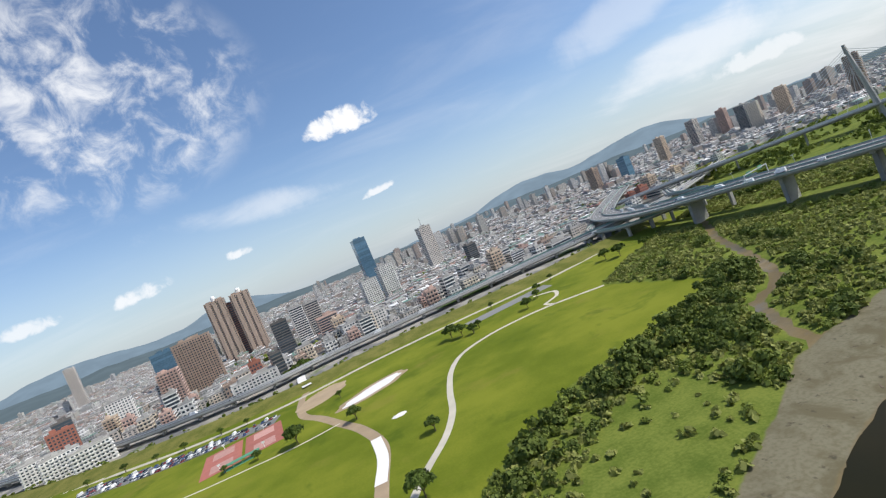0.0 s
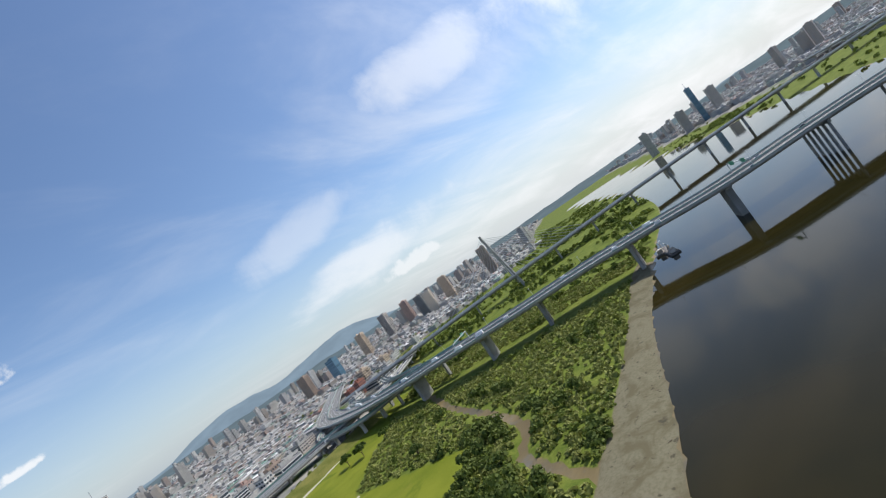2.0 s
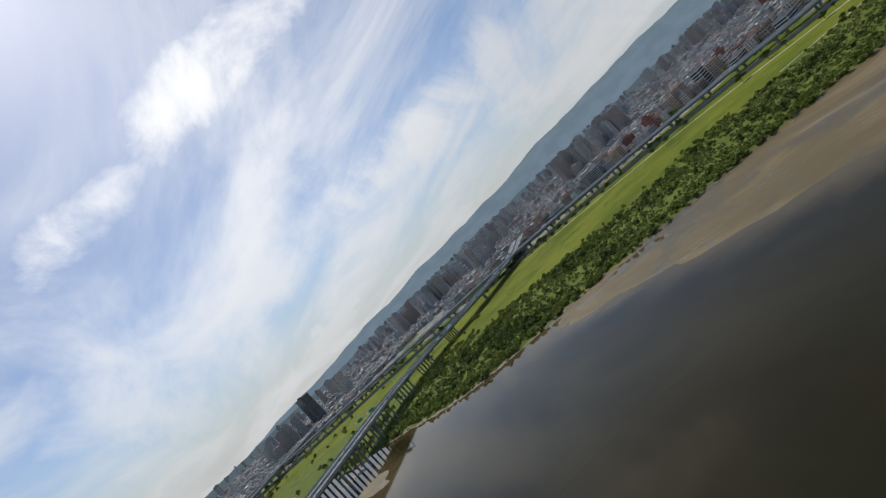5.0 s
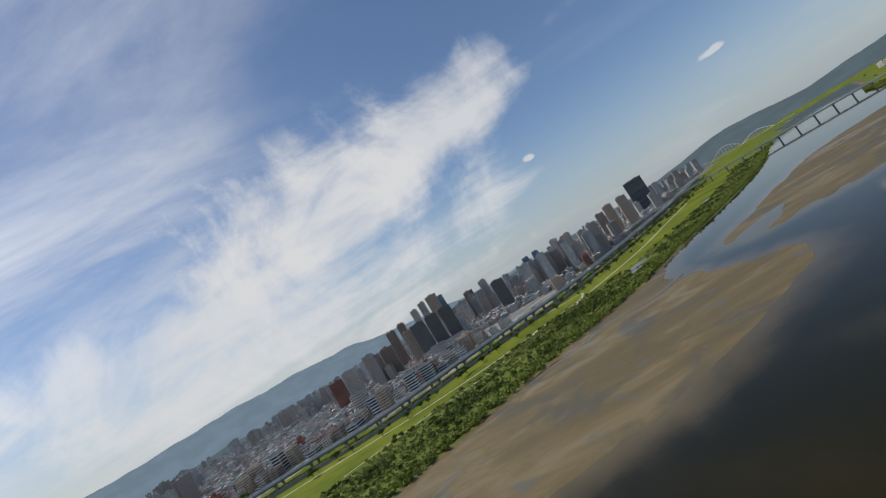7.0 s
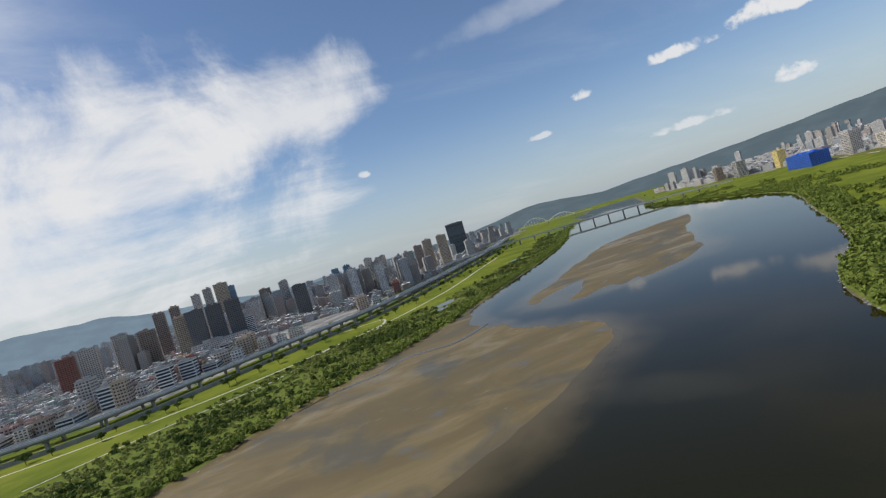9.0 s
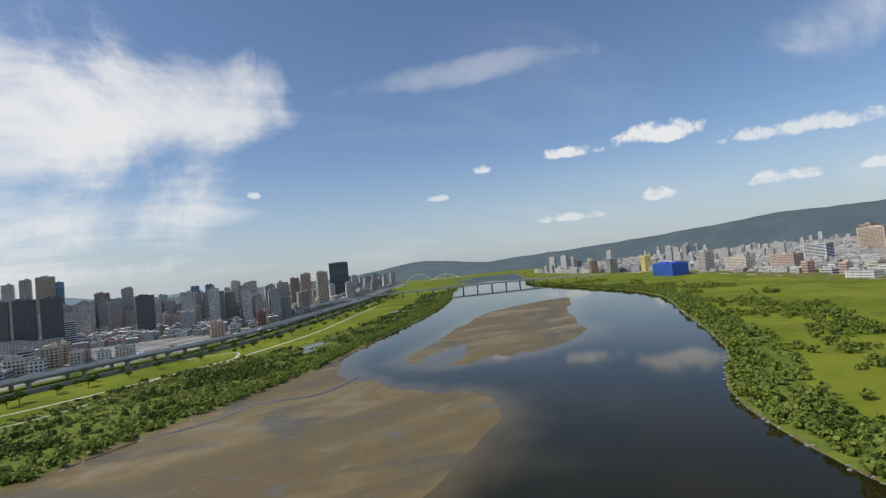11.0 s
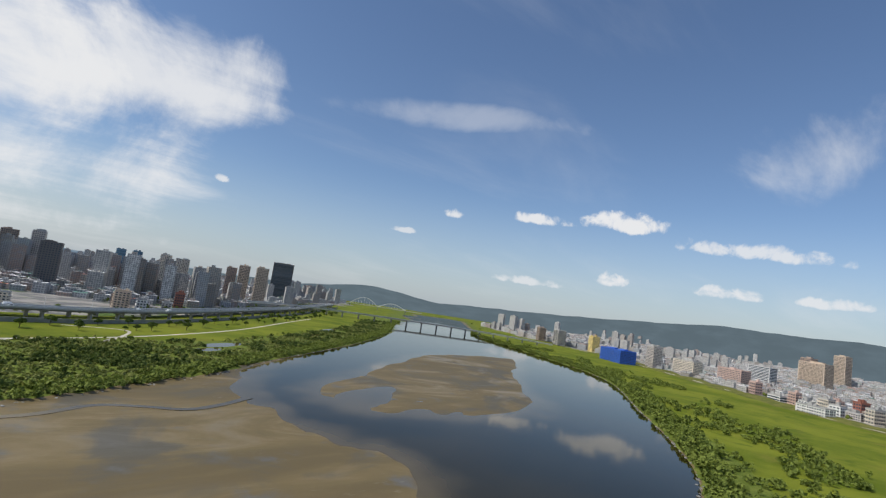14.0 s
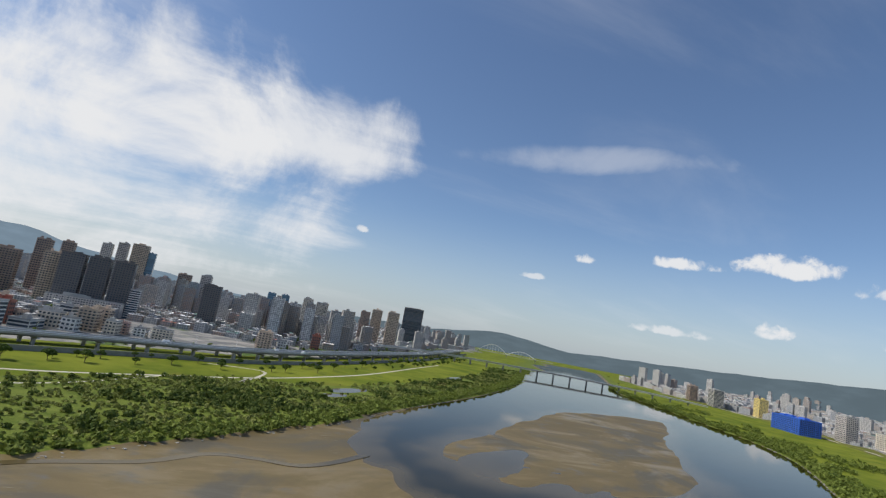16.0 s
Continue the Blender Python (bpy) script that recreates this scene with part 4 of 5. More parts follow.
site(1037, 1347, 36, 24, 88, 30, "grey", "band", "tall grey office tower", "")
site(1001, 1117, 28, 24, 74, 30, "white", "curtain", "white tower with blue glass stripes", "")
site(1064, 1058, 30, 26, 78, 35, "tan", "balcony", "tan high-rise apartment tower", "")
site(1005, 1085, 24, 24, 70, 35, "beige", "balcony", "beige high-rise apartment tower", "")
site(761, 1293, 30, 24, 66, 30, "glass", "curtain", "blue glass block", "")
site(685, 1335, 26, 24, 70, 30, "brown", "balcony", "brown apartment tower", "")
site(1090, 900, 26, 26, 84, 35, "brown", "balcony", "dark brown high-rise by the cable bridge", "")
site(1130, 930, 26, 26, 70, 35, "brown", "balcony", "brown high-rise by the cable bridge", "")
site(903, 1321, 26, 22, 78, 30, "tan", "balcony", "tan apartment tower", "")
site(1099, 1297, 26, 22, 84, 30, "pink", "balcony", "pinkish apartment tower", "")
site(1887, 440, 18, 18, 125, 20, "glass", "curtain", "tall slim glass skyscraper across the river", "mast")
site(1880, 500, 40, 26, 78, 20, "grey", "grid", "grey riverside tower", "")
site(1800, 610, 40, 26, 84, 20, "grey", "grid", "grey riverside tower", "")
site(1850, 380, 36, 26, 88, 20, "grey", "grid", "grey riverside tower", "")
site(1496, -247, 42, 26, 86, 10, "dark", "band", "broad dark tower beyond the bridge", "")
site(1450, -340, 30, 24, 66, 10, "grey", "balcony", "grey tower beyond the bridge", "")
site(-585, -1715, 62, 40, 122, -20, "dark", "curtain", "tall dark glass office tower by the viaduct", "fins")
site(203, -1082, 30, 36, 84, 4, "dark", "grid", "black-netted tower under construction", "")
site(169, -1086, 28, 36, 84, 4, "dark", "grid", "black-netted tower under construction", "")
site(136, -1088, 28, 36, 84, 4, "dark", "grid", "black-netted tower under construction", "")
site(231, -1098, 22, 34, 80, 4, "tan", "balcony", "tan flank of an unfinished tower group", "")
site(171, -1061, 98, 12, 22, 4, "grey", "frame", "open banded podium under the unfinished towers", "")
site(247, -1525, 20, 20, 126, 0, "grey", "balcony", "slim grey residential tower", "")
site(217, -1528, 20, 20, 134, 0, "grey", "balcony", "slim grey residential tower", "")
site(182, -1531, 34, 22, 138, 0, "tan", "balcony", "tan residential tower group", "")
site(158, -1540, 18, 20, 124, 0, "glass", "curtain", "blue glazed residential tower", "")
site(-90, -1277, 42, 24, 46, -12, "red", "grid", "brick-red block behind the viaduct", "")
site(-363, -1475, 24, 22, 83, -15, "brown", "balcony", "brown apartment tower", "")
site(-391, -1466, 26, 24, 92, -15, "tan", "balcony", "tan apartment tower", "")
site(-418, -1409, 28, 24, 92, -15, "tan", "balcony", "tan apartment tower with pale corner", "")
site(-217, -1510, 24, 22, 88, -10, "beige", "balcony", "pale apartment tower", "")
site(-253, -1503, 30, 22, 84, -10, "beige", "balcony", "pale apartment tower", "")
site(7, -1135, 28, 24, 74, -6, "dark", "grid", "dark scaffolded tower", "")
site(28, -1436, 22, 20, 94, -6, "grey", "balcony", "grey apartment tower", "")
site(-144, -1724, 22, 20, 88, 0, "glass", "curtain", "blue glass tower far off", "")
site(-182, -1719, 22, 20, 88, 0, "glass", "curtain", "blue glass tower far off", "")
site(114, -1082, 16, 16, 46, 2, "white", "band", "white sign-fronted block", "")
site(293, -1265, 22, 22, 101, 5, "brown", "balcony", "brown apartment tower", "")
site(270, -1318, 20, 20, 106, 5, "brown", "balcony", "brown apartment tower", "")
site(292, -1113, 28, 22, 74, 6, "brown", "balcony", "dark brown apartment tower", "")
site(325, -1120, 22, 22, 68, 6, "tan", "balcony", "tan apartment tower", "")
site(415, -1082, 26, 22, 68, 8, "red", "balcony", "red-brown apartment block", "")
site(385, -1100, 30, 22, 74, 8, "grey", "balcony", "grey apartment block with stacked bays", "")
site(355, -1190, 26, 22, 82, 8, "grey", "balcony", "grey apartment block with stacked bays", "")
site(-288, -1340, 36, 20, 58, -14, "grey", "balcony", "grey apartment block by the viaduct", "")
site(78, -1536, 30, 22, 90, 0, "brown", "balcony", "brown apartment tower", "")
site(340, -1290, 14, 14, 66, 8, "yellow", "grid", "narrow yellow block", "")
site(-1085, -822, 92, 40, 29, 62, "blue", "frame", "bright blue clad hall behind the west dike", "")
site(-1560, -560, 66, 34, 68, 70, "tan", "balcony", "large tan apartment complex", "")
site(-1680, -610, 30, 26, 78, 70, "brown", "balcony", "brown high-rise", "")
site(-1140, -762, 26, 24, 50, 66, "grey", "balcony", "grey apartment block", "")
site(-1118, -672, 62, 24, 32, 66, "beige", "balcony", "long beige apartment row", "")
site(-1075, -560, 56, 24, 32, 68, "pink", "grid", "pinkish walk-up row", "")
site(-1330, -600, 56, 24, 42, 70, "white", "band", "white office block", "")
site(-1300, -1040, 28, 22, 46, 60, "yellow", "grid", "yellow apartment block", "")
site(-1290, -1160, 46, 26, 48, 56, "grey", "band", "grey slab block", "")
site(-1330, -1270, 32, 22, 46, 56, "brown", "balcony", "brown slab block", "")
site(-1830, -570, 32, 28, 98, 70, "tan", "balcony", "tall tan high-rise", "")
site(-810, -352, 40, 18, 12, 66, "white", "frame", "white pumping station on the west dike", "")

SPOTS = np.array(SITES, float)
ROADS = [FREEWAY[:, :2], VIADUCT[:, :2], smooth_line(RAMPS[0][1], 10)[:, :2], smooth_line(RAMPS[2][1], 10)[:, :2], smooth_line([(380, 700), (608, 487), (930, 170)], 20)]
TYPES = []
for k, (w, d, h, wall, style, label) in enumerate([
        (14, 12, 13, "white", "balcony", "white-tiled four-storey walk-up house"), (18, 12, 16, "beige", "balcony", "beige five-storey walk-up house"), (22, 14, 10, "grey", "grid", "low grey concrete workshop"),
        (12, 12, 16, "pink", "balcony", "pinkish narrow walk-up house"), (26, 16, 8, "white", "band", "low white warehouse with a flat roof"), (16, 14, 26, "tan", "balcony", "tan mid-rise apartment house"),
        (18, 16, 34, "grey", "balcony", "grey mid-rise apartment house"), (15, 12, 19, "red", "grid", "red-tiled five-storey house"), (20, 12, 13, "brown", "grid", "brown-tiled four-storey house"),
        (16, 14, 22, "white", "band", "white banded mid-rise house")]):
    TYPES.append(building("house", 9000 + 0 * k, 9000, w, d, h, 0, wall, style, label))


def scatter(poly, lo, hi, step, rng, jitter=0.3, turn=15.0):
    pts = []
    c, s = math.cos(radians(turn)), math.sin(radians(turn))
    n = int(hi / step) + 1
    for i in range(-n, n + 1):
        for j in range(-n, n + 1):
            a, b = (i + rng.uniform(-jitter, jitter)) * step, (j + rng.uniform(-jitter, jitter)) * step
            pts.append((60 + a * c - b * s, -150 + a * s + b * c))
    p = np.array(pts)
    r = np.hypot(p[:, 0] - 60, p[:, 1] + 150)
    p = p[(r > lo) & (r < hi)]
    p = p[signed(p, poly) > (62 if poly is CITY_SOUTH else 26)]
    p = p[np.hypot((p[:, 0] - 70) / 1.5, p[:, 1] + 940) > 95]  # the vacant lot before the unfinished towers
    for line in ROADS:
        p = p[to_line(p, line) > 34]
    p = p[np.min(np.hypot(p[:, None, 0] - SPOTS[None, :, 0], p[:, None, 1] - SPOTS[None, :, 1]), axis=1) > 30]
    return p


rng = random.Random(5)
HOMES = []
for poly, turn, edge in ((CITY_NORTH, 12, DIKE), (CITY_SOUTH, -10, DIKE2), (CITY_NORTH, 64, DIKE3)):
    p = scatter(poly, 0, 1500, 25, rng, 0.22, turn)
    d = to_line(p, edge)
    near = p[np.argsort(d + np.hypot(p[:, 0] - 60, p[:, 1] + 150) * 0.35)][:100]
    HOMES.append(near)
    for x, y in near:
        k = rng.choices(range(10), (5, 4, 6, 2, 7, 1, 0, 1, 2, 2) if edge is DIKE else (5, 5, 4, 3, 4, 2, 1, 2, 3, 2))[0]
        copy_thing(TYPES[k], pose(x, y, 1.0, 0, 0, turn + rng.choice((0, 90)) + rng.uniform(-4, 4)) @ Matrix.Diagonal((rng.uniform(0.85, 1.2), rng.uniform(0.85, 1.2), rng.uniform(0.8, 1.25), 1)))["group"] = "houses behind the dike"
taken = np.vstack(HOMES)
for ob in TYPES:
    for o in (*ob.children_recursive, ob):
        bpy.data.objects.remove(o)

far = {"distant_north_city": Boxes(), "distant_south_city": Boxes()}
for name, poly, turn in (("distant_north_city", CITY_NORTH, 12), ("distant_south_city", CITY_SOUTH, -10)):
    for lo, hi, step in ((0, 1500, 25), (1500, 2600, 40), (2600, 4200, 70)):
        p = scatter(poly, lo, hi, step, rng, 0.3, turn)
        if lo == 0:
            p = p[np.min(np.abs(p[:, None] - taken[None]).max(-1), axis=1) > 17]
        for x, y in p:
            n = noise.noise(Vector((x * 0.004, y * 0.004, 3.0)))
            r = math.hypot(x - 60, y + 150)
            high = n > (0.18 if name == "distant_south_city" and r > 950 and y < -600 else 0.34 if r > 1450 else 0.6 if x < -400 else 0.8)
            h = rng.uniform(28, 78) * (0.6 if x < -400 and y > -1350 else 1.0) if high and rng.random() < 0.55 else rng.uniform(6, 15) * (1.6 if r > 1500 else 1.0) * (1.1 if y < -600 and x > -400 else 0.85)
            w, dd = (rng.uniform(15, 28), rng.uniform(14, 22)) if h > 25 else (rng.uniform(0.55, 0.95) * step * (0.9 if step > 30 else 1), rng.uniform(0.5, 0.8) * step)
            a = radians(turn + rng.choice((0, 90)) + rng.uniform(-5, 5))
            if y > 0 and x > -80 and h < 25 and r < 1500 and rng.random() < 0.3:
                w, dd, h = rng.uniform(30, 62), rng.uniform(18, 32), rng.uniform(6, 9.5)
            b = far[name]
            b.add(x, y, -1, w, dd, h + 1, a)
            b.add(x + rng.uniform(-3, 3), y + rng.uniform(-3, 3), h, w * rng.uniform(0.25, 0.5), dd * rng.uniform(0.25, 0.5), rng.uniform(2, 4.5), a)
for name, b in far.items():
    ob = b.done(name, M_FAR, uv=True)
    tagged(ob, "dense far city of concrete blocks with mixed roofs", "city", kind="stuff")


# ---------------------------------------------------------------- plants
def quad_mesh(name, centre, u, v, material):
    """A mesh of many small leaf quads from arrays of centres and half edges."""
    n = len(centre)
    co = np.stack([centre - u - v, centre + u - v, centre + u + v, centre - u + v], 1).reshape(-1, 3)
    me = bpy.data.meshes.new(name)
    me.vertices.add(4 * n)
    me.vertices.foreach_set("co", co.astype("f").ravel())
    me.loops.add(4 * n)
    me.loops.foreach_set("vertex_index", np.arange(4 * n, dtype="i"))
    me.polygons.add(n)
    me.polygons.foreach_set("loop_start", (np.arange(n) * 4).astype("i"))
    me.update(calc_edges=True)
    me.materials.append(material)
    return me


def leaf_cloud(rs, n, lobes, size):
    """Leaf quads over a few overlapping lobes: centres and half edges."""
    lobe = lobes[rs.randint(len(lobes), size=n)]
    d = rs.normal(size=(n, 3))
    d /= np.linalg.norm(d, axis=1, keepdims=True)
    d[:, 2] = np.where(d[:, 2] < -0.3, -d[:, 2], d[:, 2])
    r = rs.uniform(0.62, 1.05, n)[:, None]
    c = lobe[:, :3] + d * lobe[:, 3:4] * r * np.array([1, 1, 0.8])
    nrm = d + rs.normal(scale=0.55, size=(n, 3))
    nrm /= np.linalg.norm(nrm, axis=1, keepdims=True)
    t = np.cross(nrm, rs.normal(size=(n, 3)))
    t /= np.linalg.norm(t, axis=1, keepdims=True)
    s = (size * rs.uniform(0.6, 1.3, n))[:, None]
    return c, t * s, np.cross(nrm, t) * s * 0.75


RS = np.random.RandomState(11)


def bushes(name, xy, radius, tall, leaves, material, label, base=0.0):
    C, U, V = [], [], []
    for (x, y), r, t in zip(xy, radius, tall):
        k = RS.randint(3, 6)
        lob = np.column_stack([RS.uniform(-0.55, 0.55, (k, 2)) * r, RS.uniform(0.15, 0.6, k) * r * t, RS.uniform(0.45, 0.7, k) * r])
        c, u, v = leaf_cloud(RS, leaves, lob, 0.21 * r * (60.0 / leaves) ** 0.5)
        c[:, 2] *= 0.75 + 0.35 * t
        C.append(c + np.array([x, y, base]))
        U.append(u)
        V.append(v)
    me = quad_mesh(name, np.vstack(C), np.vstack(U), np.vstack(V), material)
    return tagged(new(name, me), label, "bushes", kind="stuff")


def field(lo, hi, n):
    return np.column_stack([RS.uniform(lo[0], hi[0], n), RS.uniform(lo[1], hi[1], n)])


def patchy(p, scale, seed):
    return np.array([noise.fractal(Vector((x * scale, y * scale, seed)), 1.0, 2.0, 3) for x, y in p])


CLEARING = smooth_line([(20, 118), (32, 132), (42, 149), (62, 165), (86, 172), (84, 156), (98, 136), (80, 122), (63, 114), (48, 108), (30, 98)], 10)
TREELINE = smooth_line([(-60, 88), (-25, 128), (10, 150), (34, 163), (60, 182), (92, 198), (124, 208), (150, 222), (172, 240), (166, 262)], 6)


def on_north_bank(n, gap):
    p = field((-150, -110), (430, 490), n)
    return p[(signed(p, VEG_NORTH) > 1) & (signed(p, RIVER) < -2.5) & (signed(p, MUD_NORTH) < 0.5) & (to_line(p, CREEK) > gap) & (to_line(p, FREEWAY[:, :2]) > 19)]


# tall dark thicket along the meadow's edge, the creek's banks and in scattered clumps
p = on_north_bank(16000, 7.5)
rim = to_line(p, TREELINE)
creek_side = to_line(p, CREEK)
clump = patchy(p, 0.024, 1.0)
tall = (rim < 13) | ((p[:, 0] > 95) & (p[:, 0] < 190) & (creek_side < 30) & (clump > 0.04)) | ((p[:, 0] > 190) & (clump > 0.42))
p = p[tall & (signed(p, CLEARING) < -2)]
p = p[RS.uniform(size=len(p)) < 0.42][:950]
bushes("north_bank_thicket", p, RS.uniform(2.6, 5.4, len(p)), RS.uniform(0.9, 1.5, len(p)), 120, M_THICKET, "tall dark green thicket edging the riverside meadow")
p = on_north_bank(9000, 6.5)
clear = signed(p, CLEARING)
keep = np.where(clear > 0, 0.02, np.where(p[:, 0] < 178, 0.42, np.clip(0.06 + patchy(p, 0.022, 3.0) * 1.0, 0.03, 0.7)))
p = p[RS.uniform(size=len(p)) < keep][:2300]
bushes("north_bank_bushes", p, RS.uniform(1.3, 3.2, len(p)), RS.uniform(0.6, 1.3, len(p)), 60, M_BUSH, "dense tangled green bushes on the north bank")
p = on_north_bank(26000, 5.0)
p = p[(signed(p, CLEARING) < 0) | (RS.uniform(size=len(p)) < 0.1)][:9500]
bushes("north_bank_reeds", p, RS.uniform(1.1, 2.3, len(p)), RS.uniform(0.5, 1.0, len(p)), 16, M_REED, "tall pale green reeds and grass")


def along(bank, lo, hi, n, box_lo, box_hi):
    """Random places beside a bank, on its land side, at lo to hi metres from the water."""
    reach = (bank > np.array(box_lo) - 60).all(1) & (bank < np.array(box_hi) + 60).all(1)
    bank = bank[reach]
    i = RS.randint(len(bank) - 1, size=n)
    f = RS.uniform(size=(n, 1))
    t, r = side_of(bank)
    p = bank[i] * (1 - f) + bank[i + 1] * f + r[i] * RS.uniform(lo, hi, (n, 1)) * -RIVER_ON
    ok = (p > np.array(box_lo)).all(1) & (p < np.array(box_hi)).all(1)
    p = p[ok]
    return p[(signed(p, RIVER) < -2) & (to_line(p, FREEWAY[:, :2]) > 19) & (to_line(p, FAR_ROAD[:, :2]) > 11)]


PONDS = [(-132, -640, 30, 9, 40), (-110, -603, 17, 7, 35), (-370, -905, 40, 9, 48), (-300, -800, 18, 6, 48)]
RIVER_ON = -1.0
probe = SOUTH_BANK[40:41] + side_of(SOUTH_BANK)[1][40:41] * 8.0
if signed(probe, RIVER)[0] > 0:
    RIVER_ON = 1.0


def off_ponds(p):
    for x, y, a, b, turn in PONDS:
        p = p[np.hypot(p[:, 0] - x, p[:, 1] - y) > a * 0.8]
    return p


near = along(SOUTH_BANK, 2, 22, 5200, (-900, -1450), (620, 0))[:2500]
def in_strip(p):
    return p[to_line(p, SOUTH_BANK) < strip_width(p) + RS.normal(scale=5, size=len(p))]


away = off_ponds(in_strip(along(SOUTH_BANK, 20, 150, 13000, (-800, -1350), (640, 0))))
away = away[RS.uniform(size=len(away)) < np.clip(0.06 + patchy(away, 0.020, 7.0) * 1.5, 0.02, 0.85)][:2600]
wide = along(SOUTH_BANK, 80, 165, 2600, (230, -560), (640, 0))
wide = wide[RS.uniform(size=len(wide)) < np.clip(0.35 + patchy(wide, 0.016, 9.0) * 1.5, 0.05, 0.9)][:600]
bushes("south_bank_thicket", away, RS.uniform(1.5, 3.6, len(away)), RS.uniform(0.7, 1.4, len(away)), 56, M_THICKET, "dark green bushes scattered through the south bank reeds")
p = np.vstack([near, wide])
bushes("south_bank_bushes", p, RS.uniform(1.5, 3.3, len(p)), RS.uniform(0.6, 1.3, len(p)), 50, M_BUSH, "dense green thicket along the south bank")
p = off_ponds(in_strip(along(SOUTH_BANK, 4, 150, 14000, (-700, -1200), (600, 0))))[:9500]
bushes("south_bank_reeds", p, RS.uniform(0.9, 2.0, len(p)), RS.uniform(0.5, 1.0, len(p)), 15, M_REED, "pale green reeds behind the south bank")
p = along(NORTH_BANK, 1, 15, 5200, (-1150, -1500), (40, 100))[:1900]
p = np.vstack([p, along(NORTH_BANK, 14, 36, 1500, (-1000, -1300), (40, 100))[:620]])
inland = along(NORTH_BANK, 36, 130, 5000, (-1000, -1300), (-180, -160))
p = np.vstack([p, inland[patchy(inland, 0.014, 5.0) > 0.10][:900]])
bushes("west_bank_bushes", p, RS.uniform(1.7, 3.8, len(p)), RS.uniform(0.8, 1.8, len(p)), 46, M_BUSH, "dark green bushes lining the west bank")

p = np.vstack([field((400, 180), (1500, 1000), 7000), field((560, -400), (1900, 700), 5000)])
p = p[(signed(p, RIVER) < -3) & (signed(p, CITY_NORTH) < 0) & (signed(p, CITY_SOUTH) < 0) & (to_line(p, FREEWAY[:, :2]) > 20)]
p = p[patchy(p, 0.012, 4.0) > 0.0][:1900]
bushes("far_bank_bushes", p, RS.uniform(2.5, 5.5, len(p)), RS.uniform(0.8, 1.5, len(p)), 34, M_BUSH, "far bushes on the banks beyond the bridges")
p = np.vstack([DIKE + RS.normal(scale=6, size=DIKE.shape) + 9 * np.array([0, 1]) for k in range(4)] + [VIADUCT[:, :2] + RS.normal(scale=16, size=(len(VIADUCT), 2)) - vr * 60 for k in range(4)])
bushes("dike_bushes", p, RS.uniform(1.2, 3.0, len(p)), RS.uniform(0.8, 1.5, len(p)), 40, M_BUSH, "clipped dark bushes along the dike", 2.0)
p = scatter(CITY_NORTH, 0, 1300, 45, rng, 0.5, 20)
p2 = scatter(CITY_SOUTH, 0, 1400, 45, rng, 0.5, 20)
p = np.vstack([p, p2])
bushes("city_greenery", p, RS.uniform(3, 6.5, len(p)), RS.uniform(1.0, 1.8, len(p)), 24, M_BUSH, "street trees between the city blocks", 1.0)
for x, y, a, b, turn in PONDS:
    disc("pond", x, y, a, b, turn, M_WATER, "still pond among the bank reeds", 0.02, "pond")
ribbon("mud_stream", [(75, -372), (45, -388), (10, -396), (-14, -412), (-34, -410), (-52, -404), (-70, -412), (-92, -430)], 4.5, M_WATER, "narrow stream winding over the mudflat", -0.93, 4, "stream")


def tree(name, high, wide, label, seed):
    rs = np.random.RandomState(seed)
    top = empty(name, Matrix(), label, "tree", "park trees")
    bm = bmesh.new()
    lobes = []
    trunk = high * 0.42

    def limb(a, b, r1, r2):
        d = Vector(b) - Vector(a)
        r = bmesh.ops.create_cone(bm, segments=7, radius1=r1, radius2=r2, depth=d.length, cap_ends=True)["verts"]
        bmesh.ops.transform(bm, verts=r, matrix=Matrix.Translation((Vector(a) + Vector(b)) / 2) @ d.to_track_quat("Z", "Y").to_matrix().to_4x4())

    limb((0, 0, -0.4), (0.15, 0.1, trunk), 0.30, 0.19)
    for k in range(6):
        a = k * 1.05 + rs.uniform(-0.3, 0.3)
        q = (math.cos(a) * wide * 0.55, math.sin(a) * wide * 0.55, high * rs.uniform(0.55, 0.78))
        limb((0.15, 0.1, trunk * rs.uniform(0.7, 1.0)), q, 0.14, 0.05)
        lobes.append((*q, wide * rs.uniform(0.38, 0.52)))
    lobes.append((0, 0, high * 0.82, wide * 0.5))
    part("trunk", bm, M_BARK, top)
    c, u, v = leaf_cloud(rs, 950, np.array(lobes), wide * 0.085)
    me = quad_mesh("crown", c, u, v, M_LEAF)
    ob = new("crown", me)
    ob.parent = top
    return top


KINDS = [tree("tree", 8.5, 5.2, "broad dark green park tree on the lawn", 1), tree("tree", 7.0, 4.0, "round dark green park tree on the lawn", 2), tree("tree", 6.0, 3.0, "small slim park tree on the lawn", 3)]
PLACES = [(-73, 303, 0, 1.25), (-37, 297, 1, 1.2), (1, 226, 1, 1.0), (-11, 172, 0, 1.15), (48, 380, 0, 1.1), (41, 388, 0, 1.2), (56, 373, 1, 1.1), (63, 382, 2, 1.1), (102, 373, 1, 1.2), (-98, 309, 1, 0.8),
          (-118, 312, 2, 0.8), (-50, 365, 2, 0.9), (118, 393, 2, 1.2)]
PLACES += [(128, 418, 1, 1.0), (197, 420, 0, 1.1), (205, 408, 0, 1.2), (224, 397, 0, 1.0), (176, 300, 1, 1.2), (-150, 420, 2, 1.0), (-180, 424, 2, 1.1),
          (-205, 432, 2, 1.0), (-235, 444, 2, 1.2), (-270, 455, 2, 1.0), (-128, 414, 2, 0.9), (-90, 540, 0, 1.3), (-105, 545, 0, 1.2), (-98, 556, 0, 1.3), (-112, 535, 0, 1.1), (150, 440, 2, 1.0), (88, 432, 2, 1.0)]
